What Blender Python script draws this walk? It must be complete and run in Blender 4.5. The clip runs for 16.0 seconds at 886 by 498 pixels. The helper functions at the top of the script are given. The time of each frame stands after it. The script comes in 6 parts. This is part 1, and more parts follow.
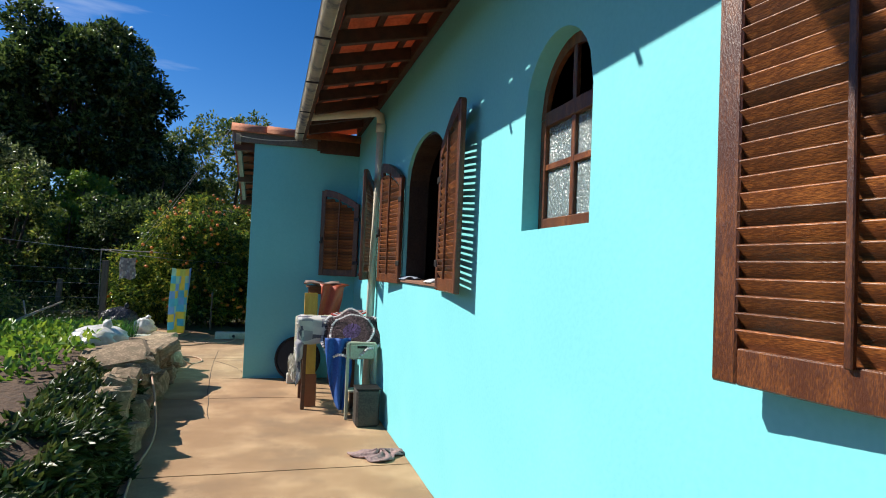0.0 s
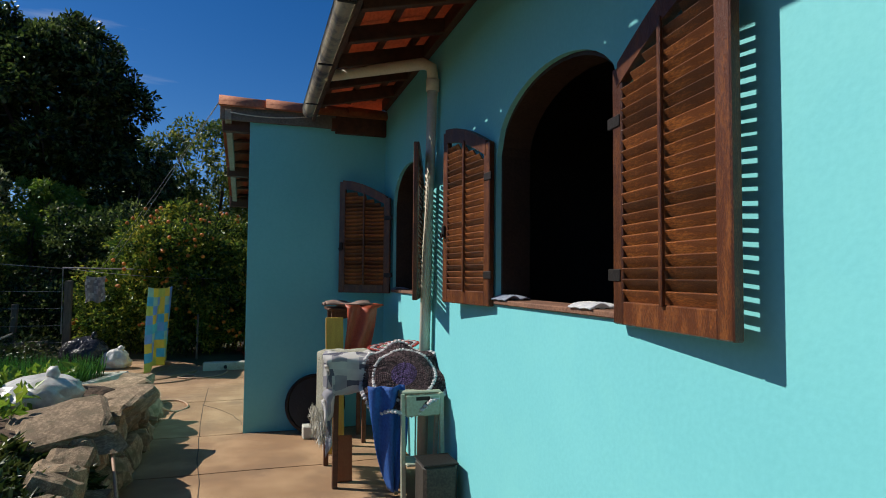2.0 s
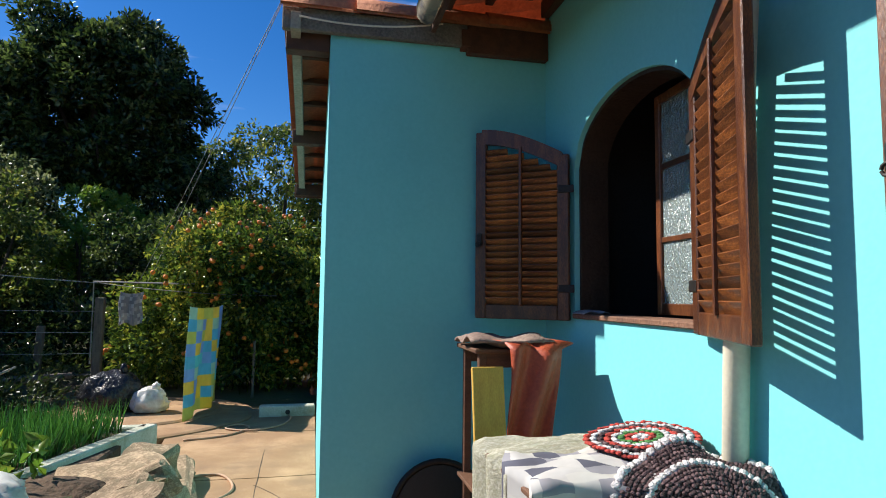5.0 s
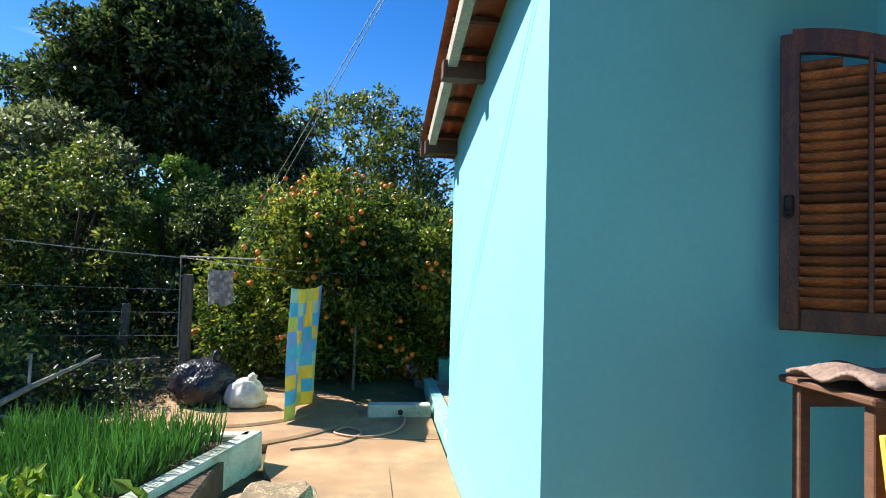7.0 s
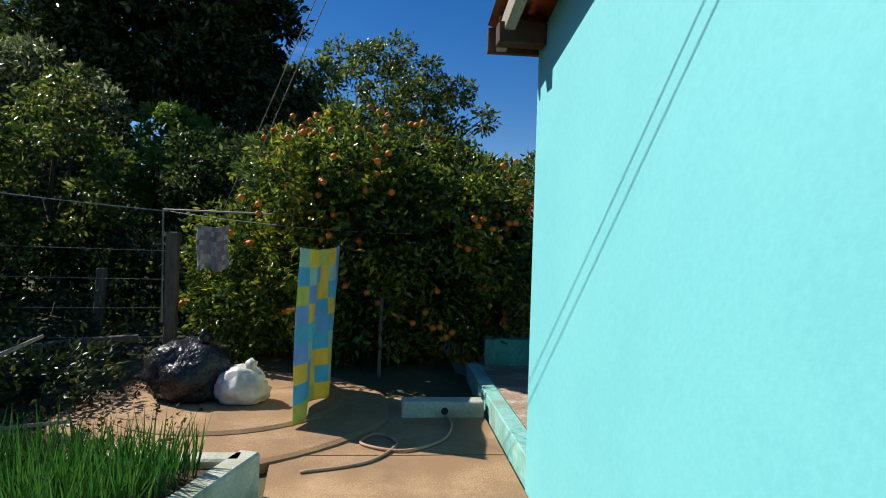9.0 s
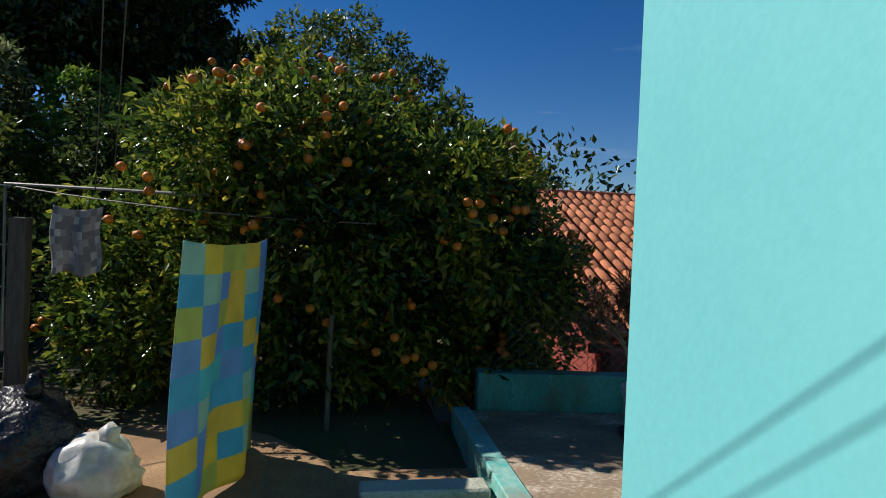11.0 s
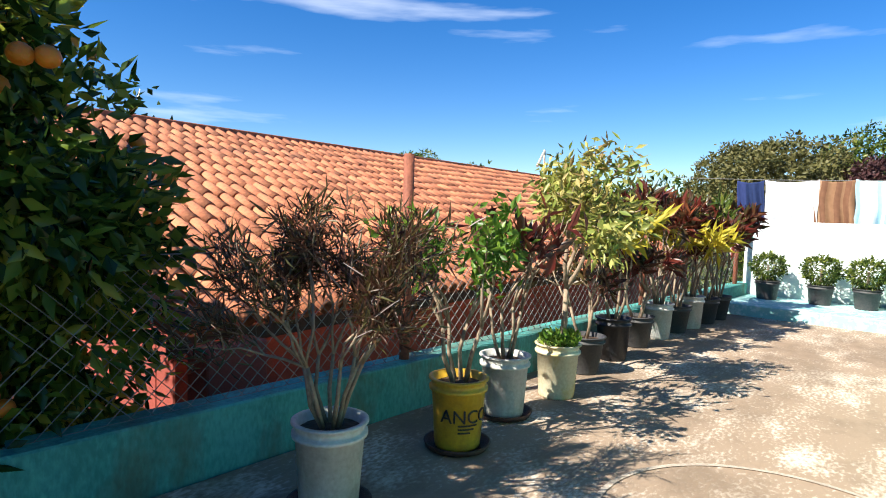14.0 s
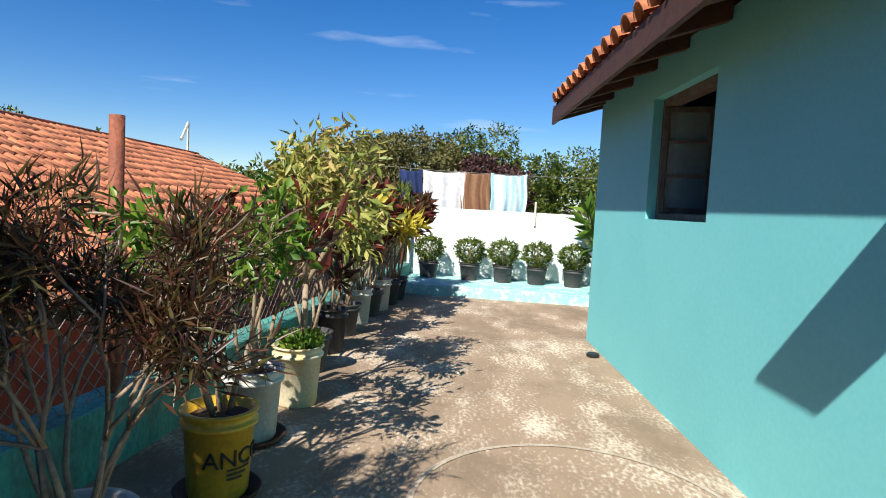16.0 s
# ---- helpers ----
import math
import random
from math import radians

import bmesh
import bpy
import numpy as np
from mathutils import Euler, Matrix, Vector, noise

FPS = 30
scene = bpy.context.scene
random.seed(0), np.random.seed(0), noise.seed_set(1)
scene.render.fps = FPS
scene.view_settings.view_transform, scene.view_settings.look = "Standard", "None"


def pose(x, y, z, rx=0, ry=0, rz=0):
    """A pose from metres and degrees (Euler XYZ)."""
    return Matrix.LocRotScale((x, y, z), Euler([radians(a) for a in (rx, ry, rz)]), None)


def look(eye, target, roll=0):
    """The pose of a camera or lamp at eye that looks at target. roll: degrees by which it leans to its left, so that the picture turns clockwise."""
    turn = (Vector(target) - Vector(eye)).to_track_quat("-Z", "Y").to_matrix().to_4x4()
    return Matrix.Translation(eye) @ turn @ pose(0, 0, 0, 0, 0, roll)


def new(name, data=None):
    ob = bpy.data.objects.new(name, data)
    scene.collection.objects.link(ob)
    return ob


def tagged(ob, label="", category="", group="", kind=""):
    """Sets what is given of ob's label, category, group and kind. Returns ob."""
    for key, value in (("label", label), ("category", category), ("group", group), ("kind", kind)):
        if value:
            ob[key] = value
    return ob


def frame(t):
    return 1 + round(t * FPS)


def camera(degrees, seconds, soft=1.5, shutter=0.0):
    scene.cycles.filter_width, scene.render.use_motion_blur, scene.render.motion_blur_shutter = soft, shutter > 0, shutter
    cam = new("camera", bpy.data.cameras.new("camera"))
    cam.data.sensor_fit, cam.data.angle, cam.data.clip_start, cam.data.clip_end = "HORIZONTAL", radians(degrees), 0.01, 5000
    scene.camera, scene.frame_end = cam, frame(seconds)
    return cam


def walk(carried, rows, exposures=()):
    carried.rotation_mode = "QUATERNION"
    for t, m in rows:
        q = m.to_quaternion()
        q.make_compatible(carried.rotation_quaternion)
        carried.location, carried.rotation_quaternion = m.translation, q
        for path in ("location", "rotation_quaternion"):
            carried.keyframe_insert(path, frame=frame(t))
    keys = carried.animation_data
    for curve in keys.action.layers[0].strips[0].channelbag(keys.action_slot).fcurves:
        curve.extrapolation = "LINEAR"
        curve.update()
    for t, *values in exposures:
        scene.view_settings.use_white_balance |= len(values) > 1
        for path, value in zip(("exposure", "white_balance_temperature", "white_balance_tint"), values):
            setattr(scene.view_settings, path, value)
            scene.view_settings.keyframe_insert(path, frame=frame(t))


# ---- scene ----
cam = camera(73.25, 16.0, soft=1.0)
# seconds, x, y, z, yaw, pitch, roll
ROWS = [
    (0.0, -1.157, 3.160, 1.537, -16.34, 2.04, -2.38),
    (0.5, -1.157, 3.672, 1.532, -15.71, 2.61, -2.62),
    (1.0, -1.217, 4.164, 1.554, -15.80, 2.31, -2.06),
    (1.5, -1.276, 4.690, 1.570, -16.54, 2.36, -1.10),
    (2.0, -1.349, 5.178, 1.571, -17.67, 2.67, -0.46),
    (2.5, -1.361, 5.627, 1.575, -19.90, 2.52, -0.47),
    (3.0, -1.350, 6.056, 1.575, -19.99, 3.52, -1.10),
    (3.5, -1.331, 6.494, 1.575, -19.04, 3.67, -1.35),
    (4.0, -1.325, 6.982, 1.549, -17.42, 4.28, -1.05),
    (4.5, -1.400, 7.401, 1.550, -15.02, 4.33, -0.30),
    (5.0, -1.470, 7.878, 1.538, -12.20, 4.43, -0.62),
    (7.5, -2.160, 9.620, 1.610, -5.70, 1.41, -1.43),
    (8.0, -2.200, 10.020, 1.555, -4.75, 1.23, -1.55),
    (8.5, -2.235, 10.450, 1.503, -3.80, 0.77, -1.91),
    (9.0, -2.265, 10.910, 1.479, -5.46, -1.17, -1.66),
    (11.5, -2.205, 13.196, 1.401, -10.78, -1.26, -2.50),
    (12.0, -2.215, 13.625, 1.368, -13.95, -1.69, -2.54),
    (12.5, -2.106, 14.025, 1.355, -20.11, -2.60, -2.38),
    (13.0, -2.037, 14.367, 1.327, -28.51, -3.02, -2.27),
    (13.5, -1.892, 14.651, 1.285, -40.55, -3.31, -1.88),
    (14.0, -1.717, 14.897, 1.238, -54.65, -3.65, -1.70),
    (14.5, -1.722, 15.036, 1.227, -69.42, -4.73, -1.63),
    (15.0, -1.645, 15.255, 1.174, -76.58, -4.87, -2.70),
    (15.5, -1.573, 15.456, 1.197, -81.65, -5.20, -3.44),
    (16.0, -1.565, 15.587, 1.248, -89.31, -4.07, -3.12),
]
EXPOSURES = [(0, 0.62), (0.7, 0.32), (1.5, 0.05), (2.5, 0.1), (3.5, 0.42), (5.0, 0.75), (7.5, 1.4),
             (8.3, 0.85), (9.0, 0.4), (11.5, 0.05), (12.2, 0.1), (12.7, 0.65), (13.4, 1.15), (14.0, 1.2), (14.6, 1.0), (16.0, 0.75)]
walk(cam, [(t, pose(x, y, z, 90 + p, r, w)) for t, x, y, z, w, p, r in ROWS], EXPOSURES)

# ------------------------------------------------------------ light
SUN_TO = Vector((1.0, -0.49, -1.02)).normalized()
sun_data = bpy.data.lights.new("sun", "SUN")
sun_data.energy, sun_data.angle, sun_data.color = 5.0, radians(0.53), (1.0, 0.95, 0.86)
sun = new("sun", sun_data)
sun.matrix_world = look((0, 0, 0), SUN_TO)
world = bpy.data.worlds.new("sky")
scene.world = world
world.use_nodes = True
wn, wl = world.node_tree.nodes, world.node_tree.links
bg = wn["Background"]
sky = wn.new("ShaderNodeTexSky")
sky.sky_type, sky.sun_disc = "NISHITA", False
sky.sun_elevation = math.asin(-SUN_TO.z)
sky.sun_rotation = math.atan2(-SUN_TO.x, -SUN_TO.y)
sky.altitude, sky.air_density, sky.dust_density, sky.ozone_density = 900, 1.0, 0.3, 4.0
bg.inputs["Strength"].default_value = 0.078
# thin streaks of high cloud
tc = wn.new("ShaderNodeTexCoord")
mp = wn.new("ShaderNodeMapping")
mp.inputs["Scale"].default_value = (1.2, 1.2, 9.0)
cn = wn.new("ShaderNodeTexNoise")
cn.inputs["Scale"].default_value, cn.inputs["Detail"].default_value = 2.3, 7
cr = wn.new("ShaderNodeValToRGB")
cr.color_ramp.elements[0].position, cr.color_ramp.elements[1].position = 0.60, 0.82
cr.color_ramp.elements[0].color, cr.color_ramp.elements[1].color = (0, 0, 0, 1), (0.5, 0.5, 0.5, 1)
cm = wn.new("ShaderNodeMixRGB")
cm.inputs[2].default_value = (8.0, 8.6, 9.5, 1)
wl.new(tc.outputs["Generated"], mp.inputs[0])
wl.new(mp.outputs[0], cn.inputs["Vector"])
wl.new(cn.outputs[0], cr.inputs[0])
wl.new(cr.outputs[0], cm.inputs[0])
hs = wn.new("ShaderNodeHueSaturation")
hs.inputs["Saturation"].default_value, hs.inputs["Hue"].default_value = 1.34, 0.508
wl.new(sky.outputs[0], hs.inputs["Color"])
wl.new(hs.outputs[0], cm.inputs[1])
wl.new(cm.outputs[0], bg.inputs[0])

# ------------------------------------------------------------ materials
def mat(name, color, color2=None, rough=0.7, scale=6.0, fine=60.0, bump=0.15, metal=0.0, amount=0.5, spec=0.4,
        stretch=(1, 1, 1), island=0.0, per_object=0.0, stain=None, stain_scale=1.2, stain_amt=0.5, stain_lo=0.5, glow=0.0, clear=0.0):
    """A surface with variation at two scales, an optional stain and a bump."""
    m = bpy.data.materials.new(name)
    m.use_nodes = True
    n, l = m.node_tree.nodes, m.node_tree.links
    b = n["Principled BSDF"]
    b.inputs["Metallic"].default_value = metal
    b.inputs["Specular IOR Level"].default_value = spec
    t = n.new("ShaderNodeTexCoord")
    mpn = n.new("ShaderNodeMapping")
    mpn.inputs["Scale"].default_value = stretch
    l.new(t.outputs["Object"], mpn.inputs[0])
    big = n.new("ShaderNodeTexNoise")
    big.inputs["Scale"].default_value, big.inputs["Detail"].default_value = scale, 6
    sm = n.new("ShaderNodeTexNoise")
    sm.inputs["Scale"].default_value, sm.inputs["Detail"].default_value = fine, 5
    l.new(mpn.outputs[0], big.inputs["Vector"])
    l.new(mpn.outputs[0], sm.inputs["Vector"])
    add = n.new("ShaderNodeMath")
    add.operation = "ADD"
    l.new(big.outputs[0], add.inputs[0])
    l.new(sm.outputs[0], add.inputs[1])
    ramp = n.new("ShaderNodeMapRange")
    ramp.inputs[1].default_value, ramp.inputs[2].default_value = 0.75, 1.25
    ramp.inputs[4].default_value = amount * 2
    l.new(add.outputs[0], ramp.inputs[0])
    mix = n.new("ShaderNodeMixRGB")
    c2 = color2 or tuple(c * 0.72 for c in color)
    mix.inputs[1].default_value, mix.inputs[2].default_value = (*color, 1), (*c2, 1)
    l.new(ramp.outputs[0], mix.inputs[0])
    out = mix.outputs[0]
    if stain:
        sn = n.new("ShaderNodeTexNoise")
        sn.inputs["Scale"].default_value, sn.inputs["Detail"].default_value = stain_scale, 8
        sn.inputs["Roughness"].default_value = 0.65
        l.new(mpn.outputs[0], sn.inputs["Vector"])
        sr = n.new("ShaderNodeMapRange")
        sr.inputs[1].default_value, sr.inputs[2].default_value, sr.inputs[4].default_value = stain_lo, stain_lo + 0.16, stain_amt
        l.new(sn.outputs[0], sr.inputs[0])
        sx = n.new("ShaderNodeMixRGB")
        sx.inputs[2].default_value = (*stain, 1)
        l.new(sr.outputs[0], sx.inputs[0])
        l.new(out, sx.inputs[1])
        out = sx.outputs[0]
    for amt, kind in ((island, "ShaderNodeNewGeometry"), (per_object, "ShaderNodeObjectInfo")):
        if amt:
            g = n.new(kind)
            src = g.outputs["Random Per Island"] if kind == "ShaderNodeNewGeometry" else g.outputs["Random"]
            r = n.new("ShaderNodeMapRange")
            r.inputs[3].default_value, r.inputs[4].default_value = 1 - amt, 1 + amt
            l.new(src, r.inputs[0])
            h = n.new("ShaderNodeHueSaturation")
            l.new(r.outputs[0], h.inputs["Value"])
            l.new(out, h.inputs["Color"])
            out = h.outputs[0]
    l.new(out, b.inputs["Base Color"])
    rr = n.new("ShaderNodeMapRange")
    rr.inputs[3].default_value, rr.inputs[4].default_value = max(0.02, rough - 0.1), min(1, rough + 0.1)
    l.new(sm.outputs[0], rr.inputs[0])
    l.new(rr.outputs[0], b.inputs["Roughness"])
    if bump:
        bp = n.new("ShaderNodeBump")
        bp.inputs["Strength"].default_value, bp.inputs["Distance"].default_value = bump, 0.02
        l.new(add.outputs[0], bp.inputs["Height"])
        l.new(bp.outputs[0], b.inputs["Normal"])
    return m


def leaf_mat(name, cols, rough=0.38, trans=0.35):
    """Leaves: each its own shade, some light let through."""
    m = bpy.data.materials.new(name)
    m.use_nodes = True
    n, l = m.node_tree.nodes, m.node_tree.links
    b = n["Principled BSDF"]
    g = n.new("ShaderNodeNewGeometry")
    rp = n.new("ShaderNodeValToRGB")
    rp.color_ramp.interpolation = "LINEAR"
    e = rp.color_ramp.elements
    for i, c in enumerate(cols):
        p = i / max(1, len(cols) - 1)
        k = e[i] if i < 2 else e.new(p)
        k.position, k.color = p, (*c, 1)
    t = n.new("ShaderNodeTexCoord")
    ns = n.new("ShaderNodeTexNoise")
    ns.inputs["Scale"].default_value, ns.inputs["Detail"].default_value = 1.6, 3
    l.new(t.outputs["Object"], ns.inputs["Vector"])
    nr = n.new("ShaderNodeMapRange")
    nr.inputs[1].default_value, nr.inputs[2].default_value = 0.36, 0.64
    l.new(ns.outputs[0], nr.inputs[0])
    mm = n.new("ShaderNodeMixRGB")
    mm.inputs[0].default_value = 0.35
    l.new(g.outputs["Random Per Island"], mm.inputs[1])
    l.new(nr.outputs[0], mm.inputs[2])
    l.new(mm.outputs[0], rp.inputs[0])
    l.new(rp.outputs[0], b.inputs["Base Color"])
    b.inputs["Roughness"].default_value = rough
    b.inputs["Specular IOR Level"].default_value = 0.5
    tr = n.new("ShaderNodeBsdfTranslucent")
    l.new(rp.outputs[0], tr.inputs["Color"])
    mx = n.new("ShaderNodeMixShader")
    mx.inputs[0].default_value = trans
    l.new(b.outputs[0], mx.inputs[1])
    l.new(tr.outputs[0], mx.inputs[2])
    l.new(mx.outputs[0], n["Material Output"].inputs[0])
    return m


TEAL = (0.185, 0.585, 0.615)
M_wall = mat("turquoise_plaster", TEAL, (0.165, 0.545, 0.575), rough=0.7, scale=1.4, fine=45, bump=0.04, stain=(0.21, 0.62, 0.61), stain_amt=0.35)
M_teal_dirty = mat("dirty_teal_plaster", (0.11, 0.44, 0.38), (0.06, 0.26, 0.22), rough=0.8, scale=3, bump=0.4, stain=(0.12, 0.13, 0.08), stain_scale=2.2, stain_amt=0.75, stretch=(1, 1, 0.45))
M_white_wall = mat("whitewashed_wall", (0.78, 0.80, 0.78), (0.62, 0.72, 0.70), rough=0.85, scale=2, bump=0.2, stain=(0.25, 0.52, 0.50), stain_amt=0.45)
M_conc = mat("worn_concrete", (0.49, 0.315, 0.175), (0.29, 0.17, 0.088), rough=0.9, scale=2.2, fine=110, bump=0.13, amount=0.8, stain=(0.22, 0.135, 0.078), stain_scale=1.5, stain_amt=0.75, stain_lo=0.48)
M_terr = mat("stained_terrace_concrete", (0.66, 0.56, 0.44), (0.32, 0.23, 0.155), rough=0.92, scale=3.4, fine=40, bump=0.2, amount=0.95, stain=(0.21, 0.15, 0.10), stain_scale=1.5, stain_amt=0.85, stain_lo=0.46, stretch=(0.8, 1.3, 1))
M_wood = mat("varnished_shutter_wood", (0.20, 0.066, 0.017), (0.075, 0.021, 0.007), rough=0.38, scale=3, fine=34, bump=0.2, stretch=(9, 9, 2.2), amount=0.8, per_object=0.35, spec=0.5)
M_slat = mat("varnished_slat_wood", (0.34, 0.115, 0.026), (0.11, 0.033, 0.010), rough=0.40, scale=2.2, fine=30, bump=0.2, stretch=(2.5, 14, 14), amount=0.85, per_object=0.6, spec=0.5)
M_beam = mat("dark_roof_timber", (0.10, 0.04, 0.022), (0.05, 0.022, 0.013), rough=0.65, scale=4, bump=0.25, stretch=(4, 4, 4), per_object=0.2)
M_greywood = mat("weathered_post_wood", (0.20, 0.165, 0.12), (0.10, 0.08, 0.06), rough=0.9, scale=6, bump=0.5, stretch=(6, 6, 1))
M_tile = mat("clay_roof_tile", (0.52, 0.19, 0.085), (0.36, 0.12, 0.06), rough=0.82, scale=5, fine=45, bump=0.3, per_object=0.28, stain=(0.16, 0.09, 0.06), stain_scale=3, stain_amt=0.5)
M_tile_far = mat("clay_roof_tile_joined", (0.52, 0.19, 0.085), (0.36, 0.12, 0.06), rough=0.82, scale=5, fine=45, bump=0.3, island=0.28, stain=(0.16, 0.09, 0.06), stain_scale=3, stain_amt=0.5)
M_redwall = mat("brick_red_paint", (0.40, 0.085, 0.06), (0.30, 0.065, 0.045), rough=0.75, scale=2, bump=0.15, stain=(0.18, 0.05, 0.04), stain_amt=0.4)
M_rust = mat("rusty_red_pipe", (0.30, 0.095, 0.05), (0.18, 0.06, 0.035), rough=0.75, scale=8, bump=0.3)
M_wire = mat("galvanised_wire", (0.32, 0.31, 0.29), rough=0.5, metal=0.7, bump=0)
M_pvc = mat("cream_pvc", (0.70, 0.64, 0.50), (0.60, 0.54, 0.42), rough=0.5, scale=5, bump=0.05)
M_gutter = mat("peeling_gutter", (0.66, 0.60, 0.45), (0.56, 0.50, 0.38), rough=0.6, scale=5, bump=0.1, stain=(0.05, 0.07, 0.13), stain_scale=5, stain_amt=0.9)
M_stone = mat("rough_fieldstone", (0.40, 0.285, 0.18), (0.20, 0.14, 0.085), rough=0.95, scale=2.6, fine=14, bump=0.35, amount=0.8, per_object=0.25, stain=(0.10, 0.10, 0.05), stain_amt=0.5)
M_soil = mat("reddish_soil", (0.11, 0.065, 0.038), (0.06, 0.036, 0.022), rough=1.0, scale=3, fine=25, bump=0.9)
M_ground = mat("grassy_earth", (0.075, 0.085, 0.03), (0.10, 0.075, 0.04), rough=1.0, scale=1.5, fine=14, bump=0.9)
M_cement = mat("mossy_white_cement", (0.55, 0.54, 0.47), (0.36, 0.37, 0.28), rough=0.9, scale=4, bump=0.35, stain=(0.16, 0.17, 0.09), stain_scale=3, stain_amt=0.65)
# near-black plaster: the shade of the rooms is put into this colour
M_room_shade = mat("room_shade_plaster", (0.035, 0.035, 0.04), rough=0.9, scale=2, bump=0.1)
M_iron = mat("dark_iron", (0.035, 0.03, 0.028), rough=0.55, metal=0.6, bump=0.1)
M_black = mat("black_plastic", (0.018, 0.018, 0.02), rough=0.45, bump=0.1)
M_bagblack = mat("black_bin_liner", (0.02, 0.02, 0.024), rough=0.28, scale=9, fine=30, bump=0.8)
M_bagwhite = mat("white_plastic_sack", (0.66, 0.64, 0.60), (0.46, 0.44, 0.40), rough=0.35, scale=7, fine=26, bump=0.2, stain=(0.34, 0.26, 0.18), stain_scale=4, stain_amt=0.5, stain_lo=0.54)
M_whitepail = mat("scuffed_white_plastic", (0.60, 0.59, 0.54), (0.44, 0.42, 0.36), rough=0.5, scale=5, bump=0.1, stain=(0.20, 0.16, 0.11), stain_scale=4, stain_amt=0.55)
M_yellow = mat("yellow_paint_pail", (0.66, 0.40, 0.035), (0.50, 0.28, 0.03), rough=0.42, scale=5, bump=0.08, stain=(0.16, 0.12, 0.05), stain_scale=4, stain_amt=0.5)
M_greypot = mat("black_nursery_pot", (0.045, 0.045, 0.048), (0.08, 0.075, 0.07), rough=0.6, scale=6, bump=0.15)
M_print = mat("black_printing", (0.02, 0.02, 0.02), rough=0.5, bump=0)
M_bark = mat("grey_brown_bark", (0.13, 0.095, 0.065), (0.065, 0.048, 0.035), rough=0.95, scale=6, bump=0.7, stretch=(4, 4, 1))
M_stem = mat("pale_plant_stem", (0.33, 0.25, 0.17), (0.20, 0.14, 0.09), rough=0.8, scale=12, bump=0.3)
M_hose = mat("dusty_garden_hose", (0.50, 0.30, 0.19), (0.36, 0.22, 0.14), rough=0.6, scale=8, bump=0.1)
M_orange = mat("orange_peel", (0.72, 0.15, 0.012), (0.62, 0.20, 0.015), rough=0.45, scale=6, fine=120, bump=0.2, per_object=0.25)
L_weed = leaf_mat("dark_weed_leaves", [(0.012, 0.026, 0.006), (0.04, 0.07, 0.014), (0.14, 0.15, 0.035)], 0.42, 0.3)
L_dark = leaf_mat("dark_glossy_leaves", [(0.008, 0.018, 0.005), (0.025, 0.05, 0.012), (0.07, 0.11, 0.026), (0.26, 0.32, 0.09)], 0.26, 0.4)
L_grey = leaf_mat("grey_green_leaves", [(0.02, 0.04, 0.012), (0.07, 0.10, 0.03), (0.20, 0.24, 0.09), (0.55, 0.55, 0.32)], 0.26, 0.42)
L_mid = leaf_mat("mid_green_leaves", [(0.014, 0.034, 0.007), (0.05, 0.095, 0.016), (0.17, 0.22, 0.035), (0.48, 0.46, 0.10)], 0.3, 0.45)
L_citrus = leaf_mat("citrus_leaves", [(0.010, 0.028, 0.006), (0.045, 0.09, 0.016), (0.18, 0.25, 0.03), (0.62, 0.52, 0.07)], 0.2, 0.45)
L_bright = leaf_mat("bright_green_leaves", [(0.05, 0.13, 0.014), (0.14, 0.26, 0.028), (0.34, 0.42, 0.045)], 0.42, 0.42)
L_onion = leaf_mat("spring_onion_blades", [(0.012, 0.055, 0.008), (0.045, 0.15, 0.02), (0.11, 0.27, 0.04)], 0.38, 0.3)
L_brown = leaf_mat("bronze_croton_leaves", [(0.035, 0.014, 0.008), (0.09, 0.034, 0.018), (0.08, 0.075, 0.02), (0.26, 0.13, 0.06)], 0.4, 0.3)
L_red = leaf_mat("dark_red_leaves", [(0.05, 0.010, 0.010), (0.15, 0.026, 0.018), (0.05, 0.05, 0.02), (0.36, 0.09, 0.04)], 0.35, 0.3)
L_yellow = leaf_mat("yellow_croton_leaves", [(0.45, 0.36, 0.03), (0.66, 0.54, 0.06), (0.16, 0.24, 0.03)], 0.4, 0.4)
L_pale = leaf_mat("variegated_pale_leaves", [(0.40, 0.38, 0.10), (0.22, 0.28, 0.05), (0.60, 0.52, 0.16), (0.30, 0.16, 0.06)], 0.45, 0.4)
L_wine = leaf_mat("far_wine_leaves", [(0.06, 0.025, 0.025), (0.10, 0.04, 0.035)], 0.6, 0.2)
L_olive = leaf_mat("far_olive_leaves", [(0.10, 0.10, 0.03), (0.17, 0.15, 0.04), (0.07, 0.09, 0.03)], 0.6, 0.3)

M_glass = bpy.data.materials.new("rippled_window_glass")
M_glass.use_nodes = True
_n, _l = M_glass.node_tree.nodes, M_glass.node_tree.links
_b = _n["Principled BSDF"]
_b.inputs["Base Color"].default_value = (0.62, 0.75, 0.75, 1)
_b.inputs["Roughness"].default_value, _b.inputs["Transmission Weight"].default_value, _b.inputs["IOR"].default_value = 0.18, 0.75, 1.45
_t, _v, _bp = _n.new("ShaderNodeTexCoord"), _n.new("ShaderNodeTexVoronoi"), _n.new("ShaderNodeBump")
_v.inputs["Scale"].default_value, _bp.inputs["Strength"].default_value, _bp.inputs["Distance"].default_value = 75, 0.9, 0.01
_l.new(_t.outputs["Object"], _v.inputs["Vector"])
_l.new(_v.outputs["Distance"], _bp.inputs["Height"])
_l.new(_bp.outputs[0], _b.inputs["Normal"])


